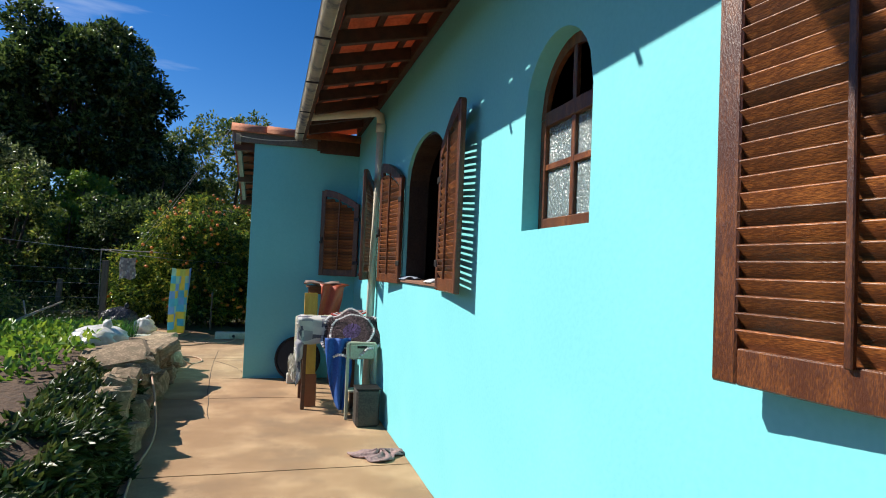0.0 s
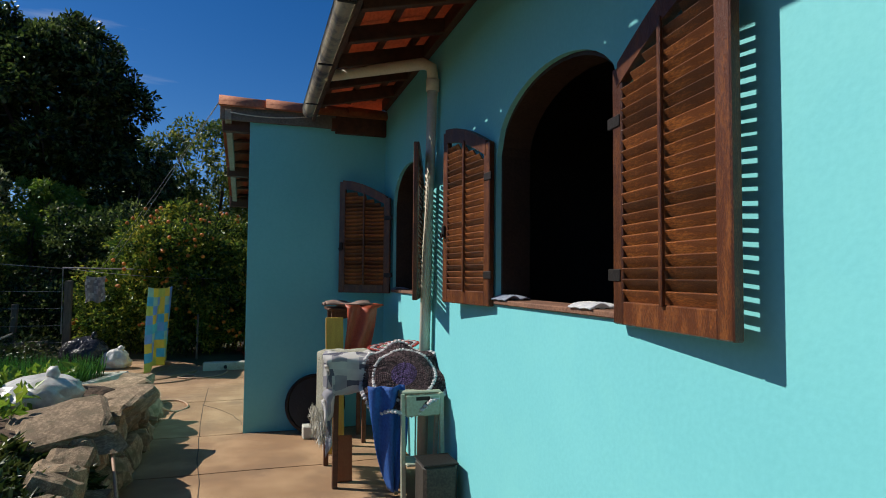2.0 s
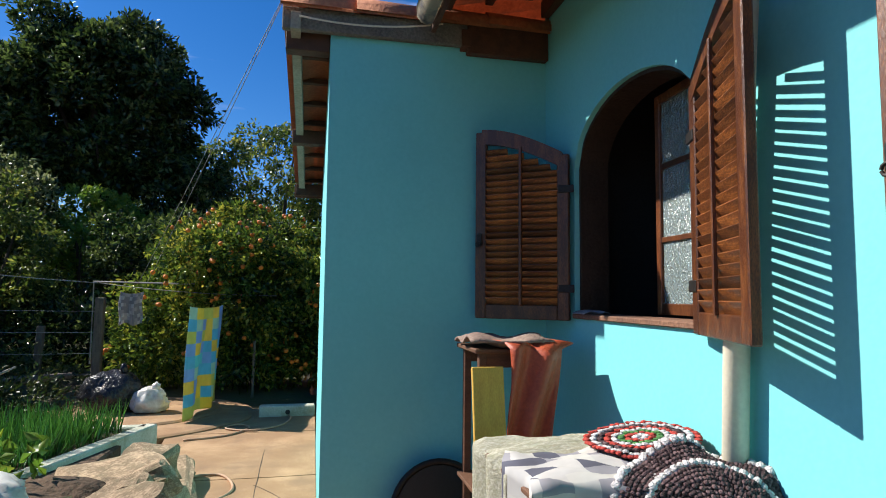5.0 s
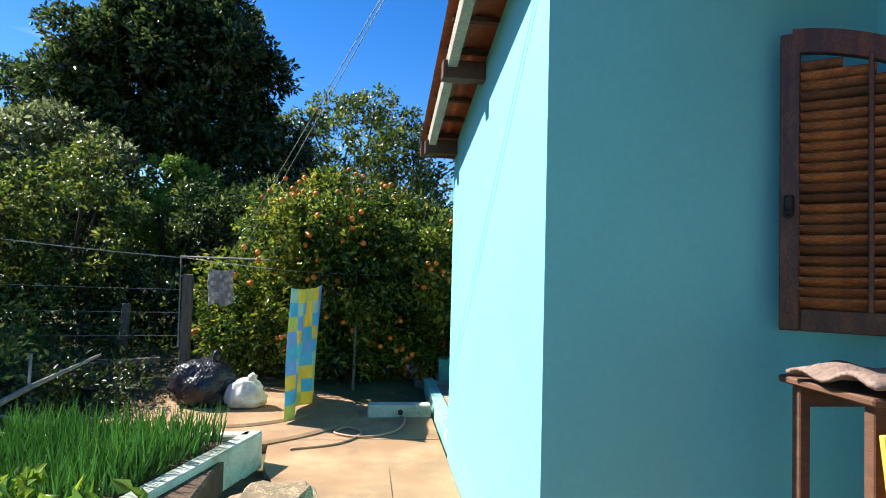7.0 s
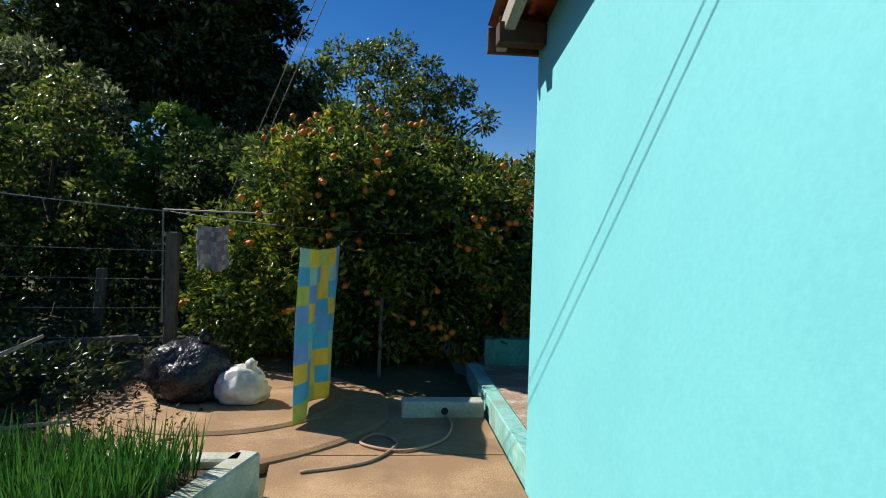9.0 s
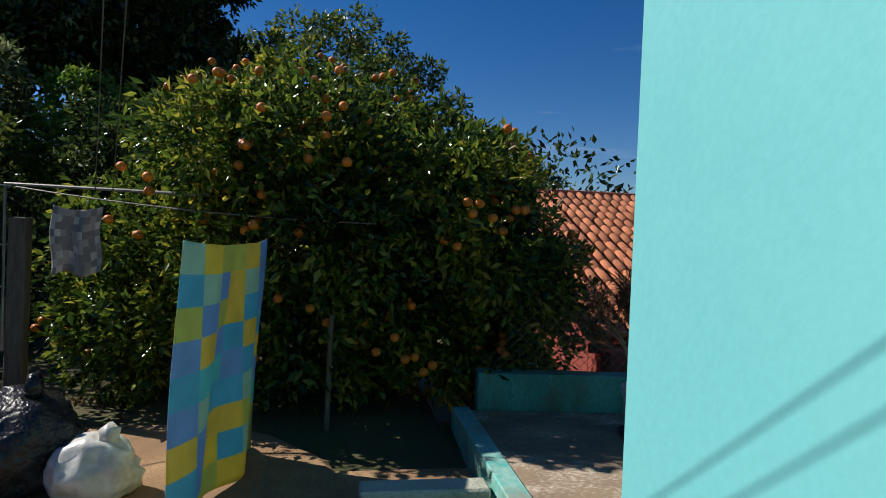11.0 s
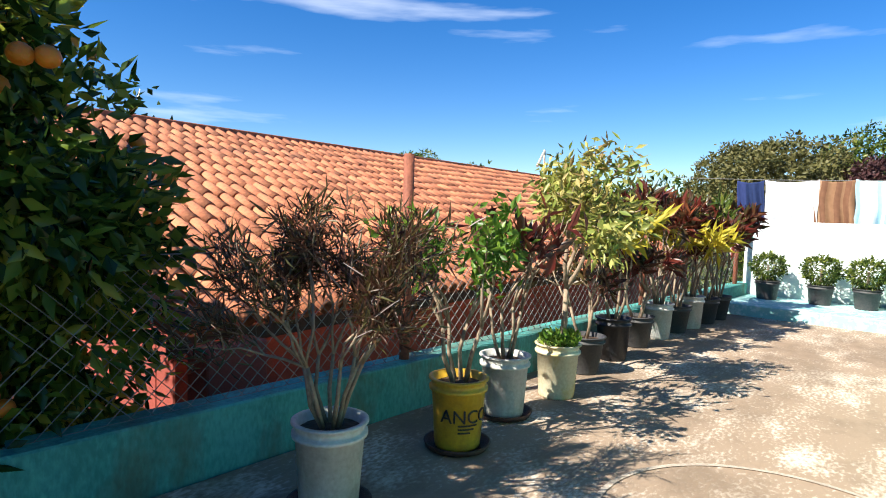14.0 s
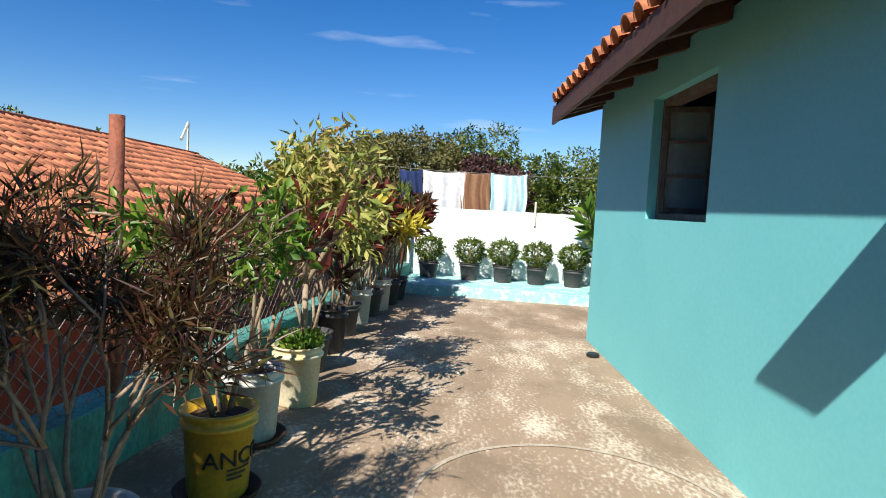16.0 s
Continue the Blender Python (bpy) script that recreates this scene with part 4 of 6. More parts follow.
def glazed_leaf(hx, ang, w):
    t = thing("casement_window", Matrix.Translation((hx, TY - 0.05, WZ0 + 0.045)) @ Matrix.Rotation(ang, 4, "Z"), "weathered glazed window leaf standing open", "window leaf", "terrace window leaves")
    h = WZ1 - WZ0 - 0.1
    f = 0.035
    for lo, hi in (((0, -0.015, 0), (f, 0.015, h)), ((w - f, -0.015, 0), (w, 0.015, h)), ((f, -0.014, 0), (w - f, 0.014, f)), ((f, -0.014, h - f), (w - f, 0.014, h)), ((f, -0.013, h * 0.34), (w - f, 0.013, h * 0.34 + 0.02)), ((f, -0.013, h * 0.66), (w - f, 0.013, h * 0.66 + 0.02))):
        part("leaf_frame", boxed(lo, hi, 0.003), M_old, t)
    for k in range(3):
        part("pane", boxed((f, -0.002, max(f, h * (0, 0.34, 0.66)[k] + 0.02)), (w - f, 0.002, (h * 0.34, h * 0.66, h - f)[k]), 0), M_glass, t)
    return t


glazed_leaf(WX1 - 0.06, radians(-108), 0.3)
glazed_leaf(WX0 + 0.06, radians(-84), 0.3)
# added board, out of view: its shadow makes the slanted band on the wall
can = thing("shadow_board", Matrix.Translation((-0.55, TY, 1.86)), "unseen board added on the terrace wall to cast a slanting shadow", "canopy")
part("board", boxed((-0.28, 0.002, 0.0), (0.12, 0.60, 0.03), 0.005), M_beam, can)

# ------------------------------------------------------------ terrace edge
def along_parapet(x):
    return 17.09 - 0.121 * (x + 1.2)


PANG = math.atan(-0.121)
par = structure("parapet", boxed((0, 0, -2.6), (8.3, 0.17, 0.27), 0.008, Matrix.Translation((-1.2, 17.09, TZ)) @ Matrix.Rotation(PANG, 4, "Z")), M_teal_dirty, "low stained teal parapet with a sunlit top along the terrace", "wall")
M_curb = mat("flaking_teal_kerb", (0.10, 0.43, 0.38), (0.42, 0.58, 0.52), rough=0.85, scale=7, fine=24, bump=0.2, amount=0.35, stain=(0.24, 0.17, 0.11), stain_scale=3, stain_amt=0.6)
structure("curb", boxed((0, 0, -0.3), (0.13, 2.75, 0.02), 0.008, Matrix.Translation((-1.39, TY, TZ))), M_curb, "flaking teal and white kerb between path and terrace", "kerb")
# planting step and far wall
FW = Matrix.Translation((5.8, 16.25, TZ)) @ Matrix.Rotation(PANG, 4, "Z")
M_flake = mat("flaked_teal_and_white", (0.70, 0.76, 0.73), (0.28, 0.56, 0.53), rough=0.85, scale=5, fine=22, bump=0.2, amount=0.9, stain=(0.20, 0.50, 0.48), stain_scale=3, stain_amt=0.8, stain_lo=0.5)
structure("planting_step", boxed((0.0, -5.2, -0.2), (1.1, -0.02, 0.13), 0.01, FW), M_flake, "pale flaking step along the foot of the far wall", "step")
structure("wall_far", boxed((1.1, -5.2, -2.7), (1.28, 0.05, 1.08), 0.01, FW), M_white_wall, "whitewashed boundary wall at the end of the terrace", "wall")

fence = thing("wire_fence", Matrix.Translation((-1.2, 17.17, TZ + 0.27)) @ Matrix.Rotation(PANG, 4, "Z"), "wire mesh fence on rusty red pipe posts above the parapet", "fence")
for x, h in ((2.03, 1.12), (5.1, 0.95), (7.9, 0.9)):
    part("post", tube([(x, 0, -0.3), (x, 0, h)], 0.029, 10), M_rust, fence, smooth=True)
V, F = [], []


def strand(a, b, r=0.0022):
    a, b = np.array(a), np.array(b)
    d = (b - a) / np.linalg.norm(b - a)
    s = np.cross(d, (0, 1, 0.0))
    s /= np.linalg.norm(s)
    u = np.cross(d, s)
    k = len(V)
    for p in (a, b):
        for q in range(3):
            V.append(p + r * (math.cos(q * 2.094) * s + math.sin(q * 2.094) * u))
    for q in range(3):
        F.append((k + q, k + (q + 1) % 3, k + 3 + (q + 1) % 3, k + 3 + q))


FH = 0.62
n = int(8.2 / 0.075)
for i in range(-9, n):
    for sg in (1, -1):
        x0 = i * 0.075
        xa, xb = (x0, x0 + FH) if sg > 0 else (x0 + FH, x0)
        za, zb = 0.0, FH
        if xa < 0 or xb < 0 or xa > 8.2 or xb > 8.2:
            continue
        strand((xa, 0.002 * sg, za), (xb, 0.002 * sg, zb))
for z in (0.0, FH):
    strand((0, 0, z), (8.2, 0, z), 0.0028)
mesh_ob = new("wire_mesh", from_arrays("wire_mesh", np.array(V), np.array(F), M_wire))
mesh_ob.parent = fence

# ------------------------------------------------------------ the neighbour's red house
red = thing("neighbour_house", Matrix.Translation((6.5, 20, -2.6)), "low brick-red house with a long orange clay tile roof", "house")
inv = red.matrix_world.inverted()


def red_part(name, lo, hi, material=M_redwall):
    bm = boxed(lo, hi, 0.01)
    bmesh.ops.transform(bm, matrix=inv, verts=bm.verts)
    return part(name, bm, material, red)


red_part("wall", (0.25, 18.25, -2.7), (13.0, 18.45, 0.52))
red_part("wall", (0.25, 18.45, -2.7), (0.45, 25.5, 0.55))
red_part("wall", (12.8, 18.45, -2.7), (13.0, 25.5, 0.55))
red_part("wall", (0.25, 25.5, -2.7), (13.0, 25.7, 0.52))
red_part("pillar", (0.15, 17.75, -2.7), (0.55, 17.95, 0.45))
red_part("eave_board", (0.05, 17.95, 0.40), (13.4, 18.0, 0.50), M_beam)
red_part("ridge_cap", (0.0, 21.93, 2.16), (13.4, 22.07, 2.26), M_tile)
ROOF_SL = (2.19 - 0.52) / (22.0 - 17.9)
tiled_roof(red, 0.0, 13.4, (17.9, 0.53), 1, 4.1 / math.cos(math.atan(ROOF_SL)), ROOF_SL, pitch=0.155, course=0.29, limit=300, near=(1.8, 18))
bm = bmesh.new()
bm.faces.new([bm.verts.new(inv @ Vector(p)) for p in ((0, 22, 2.16), (13.4, 22, 2.16), (13.4, 26.1, 0.5), (0, 26.1, 0.5))])
bmesh.ops.solidify(bm, geom=bm.faces[:], thickness=0.05)
part("back_slope", bm, M_tile, red)
for x in (0.27, 12.82):
    bm = bmesh.new()
    bm.faces.new([bm.verts.new(inv @ Vector(p)) for p in ((x, 18.3, 0.5), (x, 25.7, 0.5), (x, 22, 2.1))])
    bmesh.ops.solidify(bm, geom=bm.faces[:], thickness=0.1)
    part("gable", bm, M_redwall, red)
stand = thing("roof_antenna_stand", Matrix.Translation((12.9, 22.0, 2.2)), "pale angled metal stand at the end of the red roof", "antenna stand")
part("upright", tube([(0, 0, 0), (0, 0, 0.75)], 0.03, 6), M_pvc, stand)
part("brace", tube([(0, 0, 0.72), (-0.8, -0.2, 0.25)], 0.035, 6), M_pvc, stand)


# ------------------------------------------------------------ potted plants on the terrace
def pot_profile(r0, r1, h, lip=0.012):
    t = 0.008
    return [(r0 * 0.96, 0), (r0, 0.01), (r0 + (r1 - r0) * 0.82, h * 0.82), (r0 + (r1 - r0) * 0.83 + lip, h * 0.825), (r0 + (r1 - r0) * 0.88 + lip, h * 0.87),
            (r0 + (r1 - r0) * 0.88, h * 0.875), (r1, h * 0.97), (r1 + lip, h * 0.975), (r1 + lip, h), (r1 - t, h), (r1 - t - 0.006, h * 0.86), (0.01, h * 0.855)]


def potted(x, y, z, pot, stems, leaf, spec, label, group="", saucer=False, tilt=0.0, word=False):
    """A pot with soil, branching stems and separate leaves."""
    r0, r1, h, pm, plab = pot
    t = thing("potted_plant", Matrix.Translation((x, y, z)), label, "potted plant", group)
    zb = 0.0
    if saucer:
        part("saucer", lathe([(r0 * 0.9, 0), (r0 + 0.035, 0.008), (r0 + 0.05, 0.035), (r0 + 0.04, 0.035), (r0 + 0.02, 0.014), (0.01, 0.012)]), M_beam, t, "dark plastic saucer", True)
        zb = 0.014
    prof = [(a, b + zb) for a, b in pot_profile(r0, r1, h)]
    p = part("pot", lathe(prof), pm, t, plab, True)
    part("soil", lathe([(r1 - 0.012, zb + h * 0.84), (r1 - 0.014, zb + h * 0.89), (r1 * 0.5, zb + h * 0.915), (0.01, zb + h * 0.92)], 16), M_soil, t)
    if word:
        for txt, size, dz in (("ANCO", 0.085, 0.56), ):
            cu = bpy.data.curves.new("word", "FONT")
            cu.body, cu.size, cu.extrude, cu.align_x = txt, size, 0.002, "CENTER"
            ob = new("printed_word", cu)
            dg = bpy.context.evaluated_depsgraph_get()
            me = bpy.data.meshes.new_from_object(ob.evaluated_get(dg))
            bpy.data.objects.remove(ob)
            R = r0 + (r1 - r0) * 0.5 + 0.004
            for v in me.vertices:
                a = v.co.x / R - math.pi / 2 - 0.62
                v.co = Vector(((R + v.co.z) * math.cos(a), (R + v.co.z) * math.sin(a), v.co.y + h * dz - 0.03))
            me.materials.clear()
            me.materials.append(M_print)
            wo = new("printed_word", me)
            wo.parent = p
        for k in range(3):
            bm = bmesh.new()
            R = r0 + (r1 - r0) * 0.35 + 0.003
            zz = h * (0.42 - 0.05 * k)
            ra = [[bm.verts.new(((R + o) * math.cos(a), (R + o) * math.sin(a), q)) for o in (0, 0.002) for q in (zz, zz + 0.008)] for a in np.linspace(-2.55, -1.75 - 0.15 * k, 9)]
            for a, b in zip(ra, ra[1:]):
                bm.faces.new((a[2], b[2], b[3], a[3]))
            part("printed_bar", bm, M_print, p)
    # stems branch upwards into a rounded head
    height, spread, nst, levels = stems
    z0 = zb + h * 0.88
    tips, dirs = [], []

    def grow(p, d, length, r, lev):
        q = p + d * length
        mid = p + d * length * 0.5 + Vector(rng.normal(0, 0.012, 3))
        chunks.append(([p, mid, q], r))
        if lev == 0:
            tips.append(q)
            dirs.append(d)
            return
        for k in range(spec.get("fork", 2)):
            nd = (d + Vector(rng.normal(0, spread, 3)) + Vector((0, 0, 0.18))).normalized()
            grow(q, nd, length * rng.uniform(0.55, 0.85), r * 0.68, lev - 1)
    for k in range(nst):
        chunks = []
        a = 2 * math.pi * k / nst + rng.uniform(-0.4, 0.4)
        lean = spec.get("lean", 0.35)
        d = Vector((lean * math.cos(a), lean * math.sin(a), 1)).normalized()
        s = Vector((0.03 * math.cos(a), 0.03 * math.sin(a), z0))
        grow(s, d, height * spec.get("first", 0.4), spec.get("stem_r", 0.013), levels)
        allb = bmesh.new()
        for pts, r in chunks:
            b = tube(pts, r, 5, [r, r * 0.9, r * 0.75])
            me = bpy.data.meshes.new("tmp")
            b.to_mesh(me)
            b.free()
            allb.from_mesh(me)
            bpy.data.meshes.remove(me)
        part("stem", allb, spec.get("stem", M_stem), t, smooth=True)
    tips, dirs = np.array(tips), np.array(dirs)
    n = spec["leaves"]
    k = rng.integers(0, len(tips), n)
    back = rng.uniform(0, 1, n)[:, None] ** 1.3 * spec.get("back", 0.12)
    pos = tips[k] - dirs[k] * back + rng.normal(0, spec.get("fuzz", 0.02), (n, 3))
    ob = new("foliage", leaves_mesh("foliage", pos, dirs[k] * spec.get("along", 0.8), spec["len"], spec["wid"], leaf, spec.get("droop", 0.1), spec.get("jit", 0.6)))
    ob.parent = t
    return t


PAIL = (0.106, 0.127, 0.32)
W_PAIL = (*PAIL, M_whitepail, "scuffed white plastic paint pail")
Y_PAIL = (*PAIL, M_yellow, "yellow paint pail with black printing")
M_cream = mat("cream_pail", (0.68, 0.62, 0.44), (0.52, 0.45, 0.28), rough=0.5, scale=5, bump=0.1, stain=(0.62, 0.42, 0.05), stain_scale=3, stain_amt=0.8)
C_PAIL = (*PAIL, M_cream, "cream plastic pail with yellow paint streaks")
B_POT = (0.10, 0.135, 0.26, M_greypot, "dark plastic nursery pot")
G = "pots along the parapet"
thin = dict(leaves=3600, len=0.085, wid=0.008, fork=2, lean=0.34, first=0.38, along=0.9, jit=0.6, back=0.2, stem_r=0.009)
potted(-0.23, 16.42, TZ, W_PAIL, (0.68, 0.34, 9, 4), L_brown, thin, "bronze thin-leaved shrub in a scuffed white plastic pail", G, True)
potted(0.54, 16.38, TZ, Y_PAIL, (0.62, 0.40, 4, 3), L_bright, dict(leaves=800, len=0.06, wid=0.028, lean=0.25, first=0.45, jit=0.9, fuzz=0.05, stem_r=0.012), "bright green leafy shrub in a yellow paint pail", G, True, word=True)
potted(1.06, 16.43, TZ, W_PAIL, (0.64, 0.34, 4, 3), L_red, dict(leaves=170, len=0.12, wid=0.04, lean=0.22, first=0.45, jit=0.7, fuzz=0.05, stem_r=0.011), "dark red broad-leaved croton in a white pail", G, True)
potted(1.58, 16.36, TZ, C_PAIL, (0.80, 0.42, 1, 4), L_pale, dict(leaves=2300, len=0.075, wid=0.026, lean=0.05, first=0.45, fork=3, jit=0.8, droop=0.7, fuzz=0.06, stem_r=0.022), "weeping variegated fig with a pale trunk in a cream pail", G)
M_h = thing("low_herb", Matrix.Translation((1.58, 16.36, TZ + 0.32)), "bright green herb growing at the foot of the fig", "herb")
ang = rng.uniform(0, 6.28, 260)
rad = 0.12 * np.sqrt(rng.uniform(0, 1, 260))
pp = np.stack([rad * np.cos(ang), rad * np.sin(ang), rng.uniform(0.0, 0.05, 260)], 1)
ob = new("foliage", leaves_mesh("foliage", pp, np.tile([0, 0, 0.6], (260, 1)), 0.045, 0.025, L_bright, 0, 0.9))
ob.parent = M_h
potted(2.2, 16.44, TZ, B_POT, (0.6, 0.40, 3, 3), L_brown, dict(leaves=260, len=0.11, wid=0.03, lean=0.35, jit=0.8), "sparse bronze shrub in a dark nursery pot", G)
potted(2.72, 16.42, TZ, (*PAIL, M_black, "black plastic pail"), (0.62, 0.30, 3, 3), L_yellow, dict(leaves=230, len=0.17, wid=0.055, lean=0.22, first=0.5, jit=0.7, droop=0.5), "yellow-leaved croton in a black pail", G)
potted(3.3, 16.42, TZ, B_POT, (0.62, 0.4, 3, 3), L_red, dict(leaves=300, len=0.14, wid=0.04, lean=0.3, jit=0.8), "low dark red shrub in a nursery pot", G)
potted(3.78, 16.38, TZ, W_PAIL, (0.74, 0.30, 5, 3), L_red, dict(leaves=480, len=0.15, wid=0.04, lean=0.24, first=0.5, jit=0.6), "tall dark red croton in a white pail", G)
potted(4.2, 16.33, TZ, B_POT, (0.75, 0.35, 4, 3), L_yellow, dict(leaves=420, len=0.15, wid=0.045, lean=0.25, jit=0.7), "yellow-green croton in a nursery pot", G)
potted(4.55, 16.28, TZ, W_PAIL, (0.8, 0.30, 5, 3), L_red, dict(leaves=600, len=0.16, wid=0.04, lean=0.22, jit=0.6), "tall dark red croton in a white pail", G)
potted(4.95, 16.22, TZ, B_POT, (0.85, 0.30, 5, 3), L_mid, dict(leaves=700, len=0.15, wid=0.04, lean=0.22, jit=0.6), "tall green leafy plant in a nursery pot", G)
potted(5.3, 16.17, TZ, B_POT, (0.9, 0.32, 5, 3), L_red, dict(leaves=520, len=0.16, wid=0.045, lean=0.2, jit=0.6), "tall dark red plant at the corner of the terrace", G)


def ball_bush(x, y, r, label):
    t = thing("topiary_ball", Matrix.Translation((x, y, TZ + 0.13)), label, "topiary", "clipped ball shrubs on the step")
    part("pot", lathe(pot_profile(0.11, 0.135, 0.23)), M_greypot, t, "black plastic pot", True)
    part("soil", lathe([(0.12, 0.19), (0.12, 0.2), (0.01, 0.205)], 14), M_soil, t)
    part("stem", tube([(0, 0, 0.19), (0.01, 0, 0.3), (0, 0, 0.42)], 0.013, 6), M_stem, t)
    p, d = shell_points([(0, 0, 0.40, r, r, r * 0.82)], 1500, 0.72)
    o = new("foliage", leaves_mesh("foliage", p, d, 0.04, 0.02, L_mid, 0.0, 0.6))
    o.parent = t
    return t


bx = [(-0.32, 0.19), (-0.88, 0.20), (-1.33, 0.20), (-1.78, 0.195), (-2.26, 0.19)]
for k, (dy, r) in enumerate(bx):
    c = FW @ Vector((0.78, dy, 0))
    ball_bush(c.x, c.y, r, "clipped round green shrub in a black pot on the step")
c = FW @ Vector((0.75, -2.62, 0))
potted(c.x, c.y, TZ + 0.13, B_POT, (0.9, 0.22, 3, 2), L_bright, dict(leaves=160, len=0.30, wid=0.09, lean=0.15, jit=0.6, back=0.5), "tall broad-leaved green plant in a pot at the house corner")

# washing on the line behind the far wall
def cloth(name, m, w, h, label, material, waves=4, depth=0.05, seed=0, skew=0.0, nx=26, ny=26, taper=0.0):
    """A hanging cloth in its local x-z plane, with folds that deepen downwards."""
    def fn(u, v):
        z = -v * h
        fold = depth * (0.3 + 0.7 * v) * (math.sin(u * waves * 2 * math.pi + seed + 1.5 * v) + 0.4 * math.sin(u * waves * 4.7 + seed * 2 + 3 * v))
        x = (u - 0.5) * w * (1 - taper * v) + skew * v + 0.01 * math.sin(7 * v + seed)
        return (x, fold, z - 0.03 * (1 - (2 * u - 1) ** 2) * (1 - v) - 0.02 * math.sin(u * 9 + seed) * v)
    bm = grid_sheet(nx, ny, fn, 0.004)
    ob = part(name, bm, material, smooth=True)
    ob.matrix_world = m
    return tagged(ob, label, "cloth")


C_white = check_mat("white_shirt_cloth", [(0.75, 0.75, 0.75), (0.68, 0.69, 0.72)], (8, 3), 0.9, 1)
C_brown = check_mat("striped_brown_cloth", [(0.32, 0.18, 0.10), (0.45, 0.28, 0.17), (0.24, 0.12, 0.07)], (14, 1), 0.9, 2)
C_blue = check_mat("pale_blue_striped_cloth", [(0.42, 0.66, 0.76), (0.66, 0.78, 0.82), (0.34, 0.58, 0.72)], (12, 1), 0.9, 3)
C_navy = check_mat("navy_cloth", [(0.03, 0.05, 0.14), (0.04, 0.06, 0.18)], (3, 3), 0.9, 4)
for dy, w, h, mt, lab in ((0.10, 0.34, 0.62, C_navy, "navy garment pegged on the clothes line"), (-0.38, 0.62, 0.62, C_white, "white shirt pegged on the clothes line"), (-0.86, 0.44, 0.60, C_brown, "brown striped cloth on the clothes line"), (-1.33, 0.52, 0.58, C_blue, "pale blue striped shirt on the clothes line")):
    c = FW @ Vector((1.42, dy, 1.62))
    cloth("hanging_cloth", Matrix.Translation(c) @ Matrix.Rotation(PANG + math.pi / 2, 4, "Z"), w, h, lab, mt, 3, 0.035, dy * 9)
a, b = FW @ Vector((1.42, 1.2, 1.68)), FW @ Vector((1.42, -4.5, 1.68))
wire("clothes_line", [a, b], 0.004, "thin clothes line above the far wall", 0.08, M_wire)
p = FW @ Vector((1.08, -1.72, 0.9))
tagged(part("wall_pipe", tube([p, p + Vector((0, 0, 0.33))], 0.014, 6), M_pvc), "thin pale pipe on the far wall", "pipe")
arc = bmesh.new()
ra = [[arc.verts.new((0.55 + r * math.cos(a), 15.05 + r * math.sin(a), TZ + 0.004)) for r in (0.62, 0.645)] for a in np.linspace(-2.6, 1.9, 40)]
for p, q in zip(ra, ra[1:]):
    arc.faces.new((p[0], p[1], q[1], q[0]))
tagged(part("scuff_arc", arc, mat("bleached_scuff", (0.50, 0.42, 0.33), (0.36, 0.29, 0.22), rough=0.95, scale=14, amount=0.6)), "pale curved scuff mark worn into the terrace", "scuff mark", kind="structure")
puck = thing("floor_drain_cover", Matrix.Translation((3.0, TY + 0.09, TZ)), "small dark round cap lying by the wall", "cap")
part("cap", lathe([(0.045, 0), (0.05, 0.01), (0.05, 0.025), (0.04, 0.032), (0.01, 0.033)], 16), M_black, puck)
toy = thing("red_white_scrap", Matrix.Translation((5.7, 15.4, TZ)) @ Matrix.Rotation(0.6, 4, "Z"), "red and white scrap of plastic on the terrace", "litter")
part("red_piece", lump((0.06, 0.03, 0.02), 2, 0.2, 2), mat("red_plastic", (0.5, 0.03, 0.03), rough=0.4), toy)
part("white_piece", lump((0.07, 0.04, 0.03), 4, 0.25, 2), M_bagwhite, toy)

# ------------------------------------------------------------ garden edge: stones, bed, plants
wall_st = tagged(new("stone_edging"), "rough fieldstone retaining edge with soil between the path and the garden", "retaining wall", kind="structure")
def slabstone(seed):
    """A split fieldstone: blocky, with chipped corners and uneven faces."""
    bm = bmesh.new()
    bmesh.ops.create_cube(bm, size=1.9)
    bmesh.ops.bevel(bm, geom=bm.edges[:], offset=0.22, segments=1, affect="EDGES")
    bmesh.ops.subdivide_edges(bm, edges=bm.edges[:], cuts=2, use_grid_fill=True)
    for v in bm.verts:
        o = noise.noise(v.co * 0.8 + Vector((seed * 7.3, seed, 0))) * 0.34 + noise.noise(v.co * 2.6 + Vector((0, seed * 3.7, 0))) * 0.12
        v.co *= 1 + o
    return bm


stone_meshes = [finish("stone", slabstone(11 + k), M_stone) for k in range(7)]
y = 8.4
k = 0
while y < 12.5:
    s = rng.uniform(0.2, 0.36)
    for row in range(2):
        o = new("stone", stone_meshes[k % 7])
        o.parent = wall_st
        zz = (0.12, 0.36)[row]
        o.matrix_basis = Matrix.LocRotScale((path_west(y) - 0.10 - row * 0.1 + rng.normal(0, 0.03), y + row * 0.12, zz), Euler(rng.uniform(-0.4, 0.4, 3)), (0.145 * rng.uniform(0.85, 1.2), s * 0.5, 0.118 * rng.uniform(0.85, 1.2)))
        k += 1
    y += s * 1.05
# flat slabs lying on the edge
for x, y, z, sx, sy, r in ((-2.55, 9.9, 0.50, 0.30, 0.42, 0.3), (-2.42, 10.9, 0.44, 0.22, 0.38, -0.2), (-2.6, 11.9, 0.38, 0.30, 0.30, 0.5), (-2.62, 12.9, 0.02, 0.30, 0.5, 0.2)):
    o = new("stone", stone_meshes[k % 7])
    o.parent = wall_st
    o.matrix_basis = Matrix.LocRotScale((x, y, z), Euler((0.1, -0.12, r)), (sx, sy, 0.09))
    k += 1

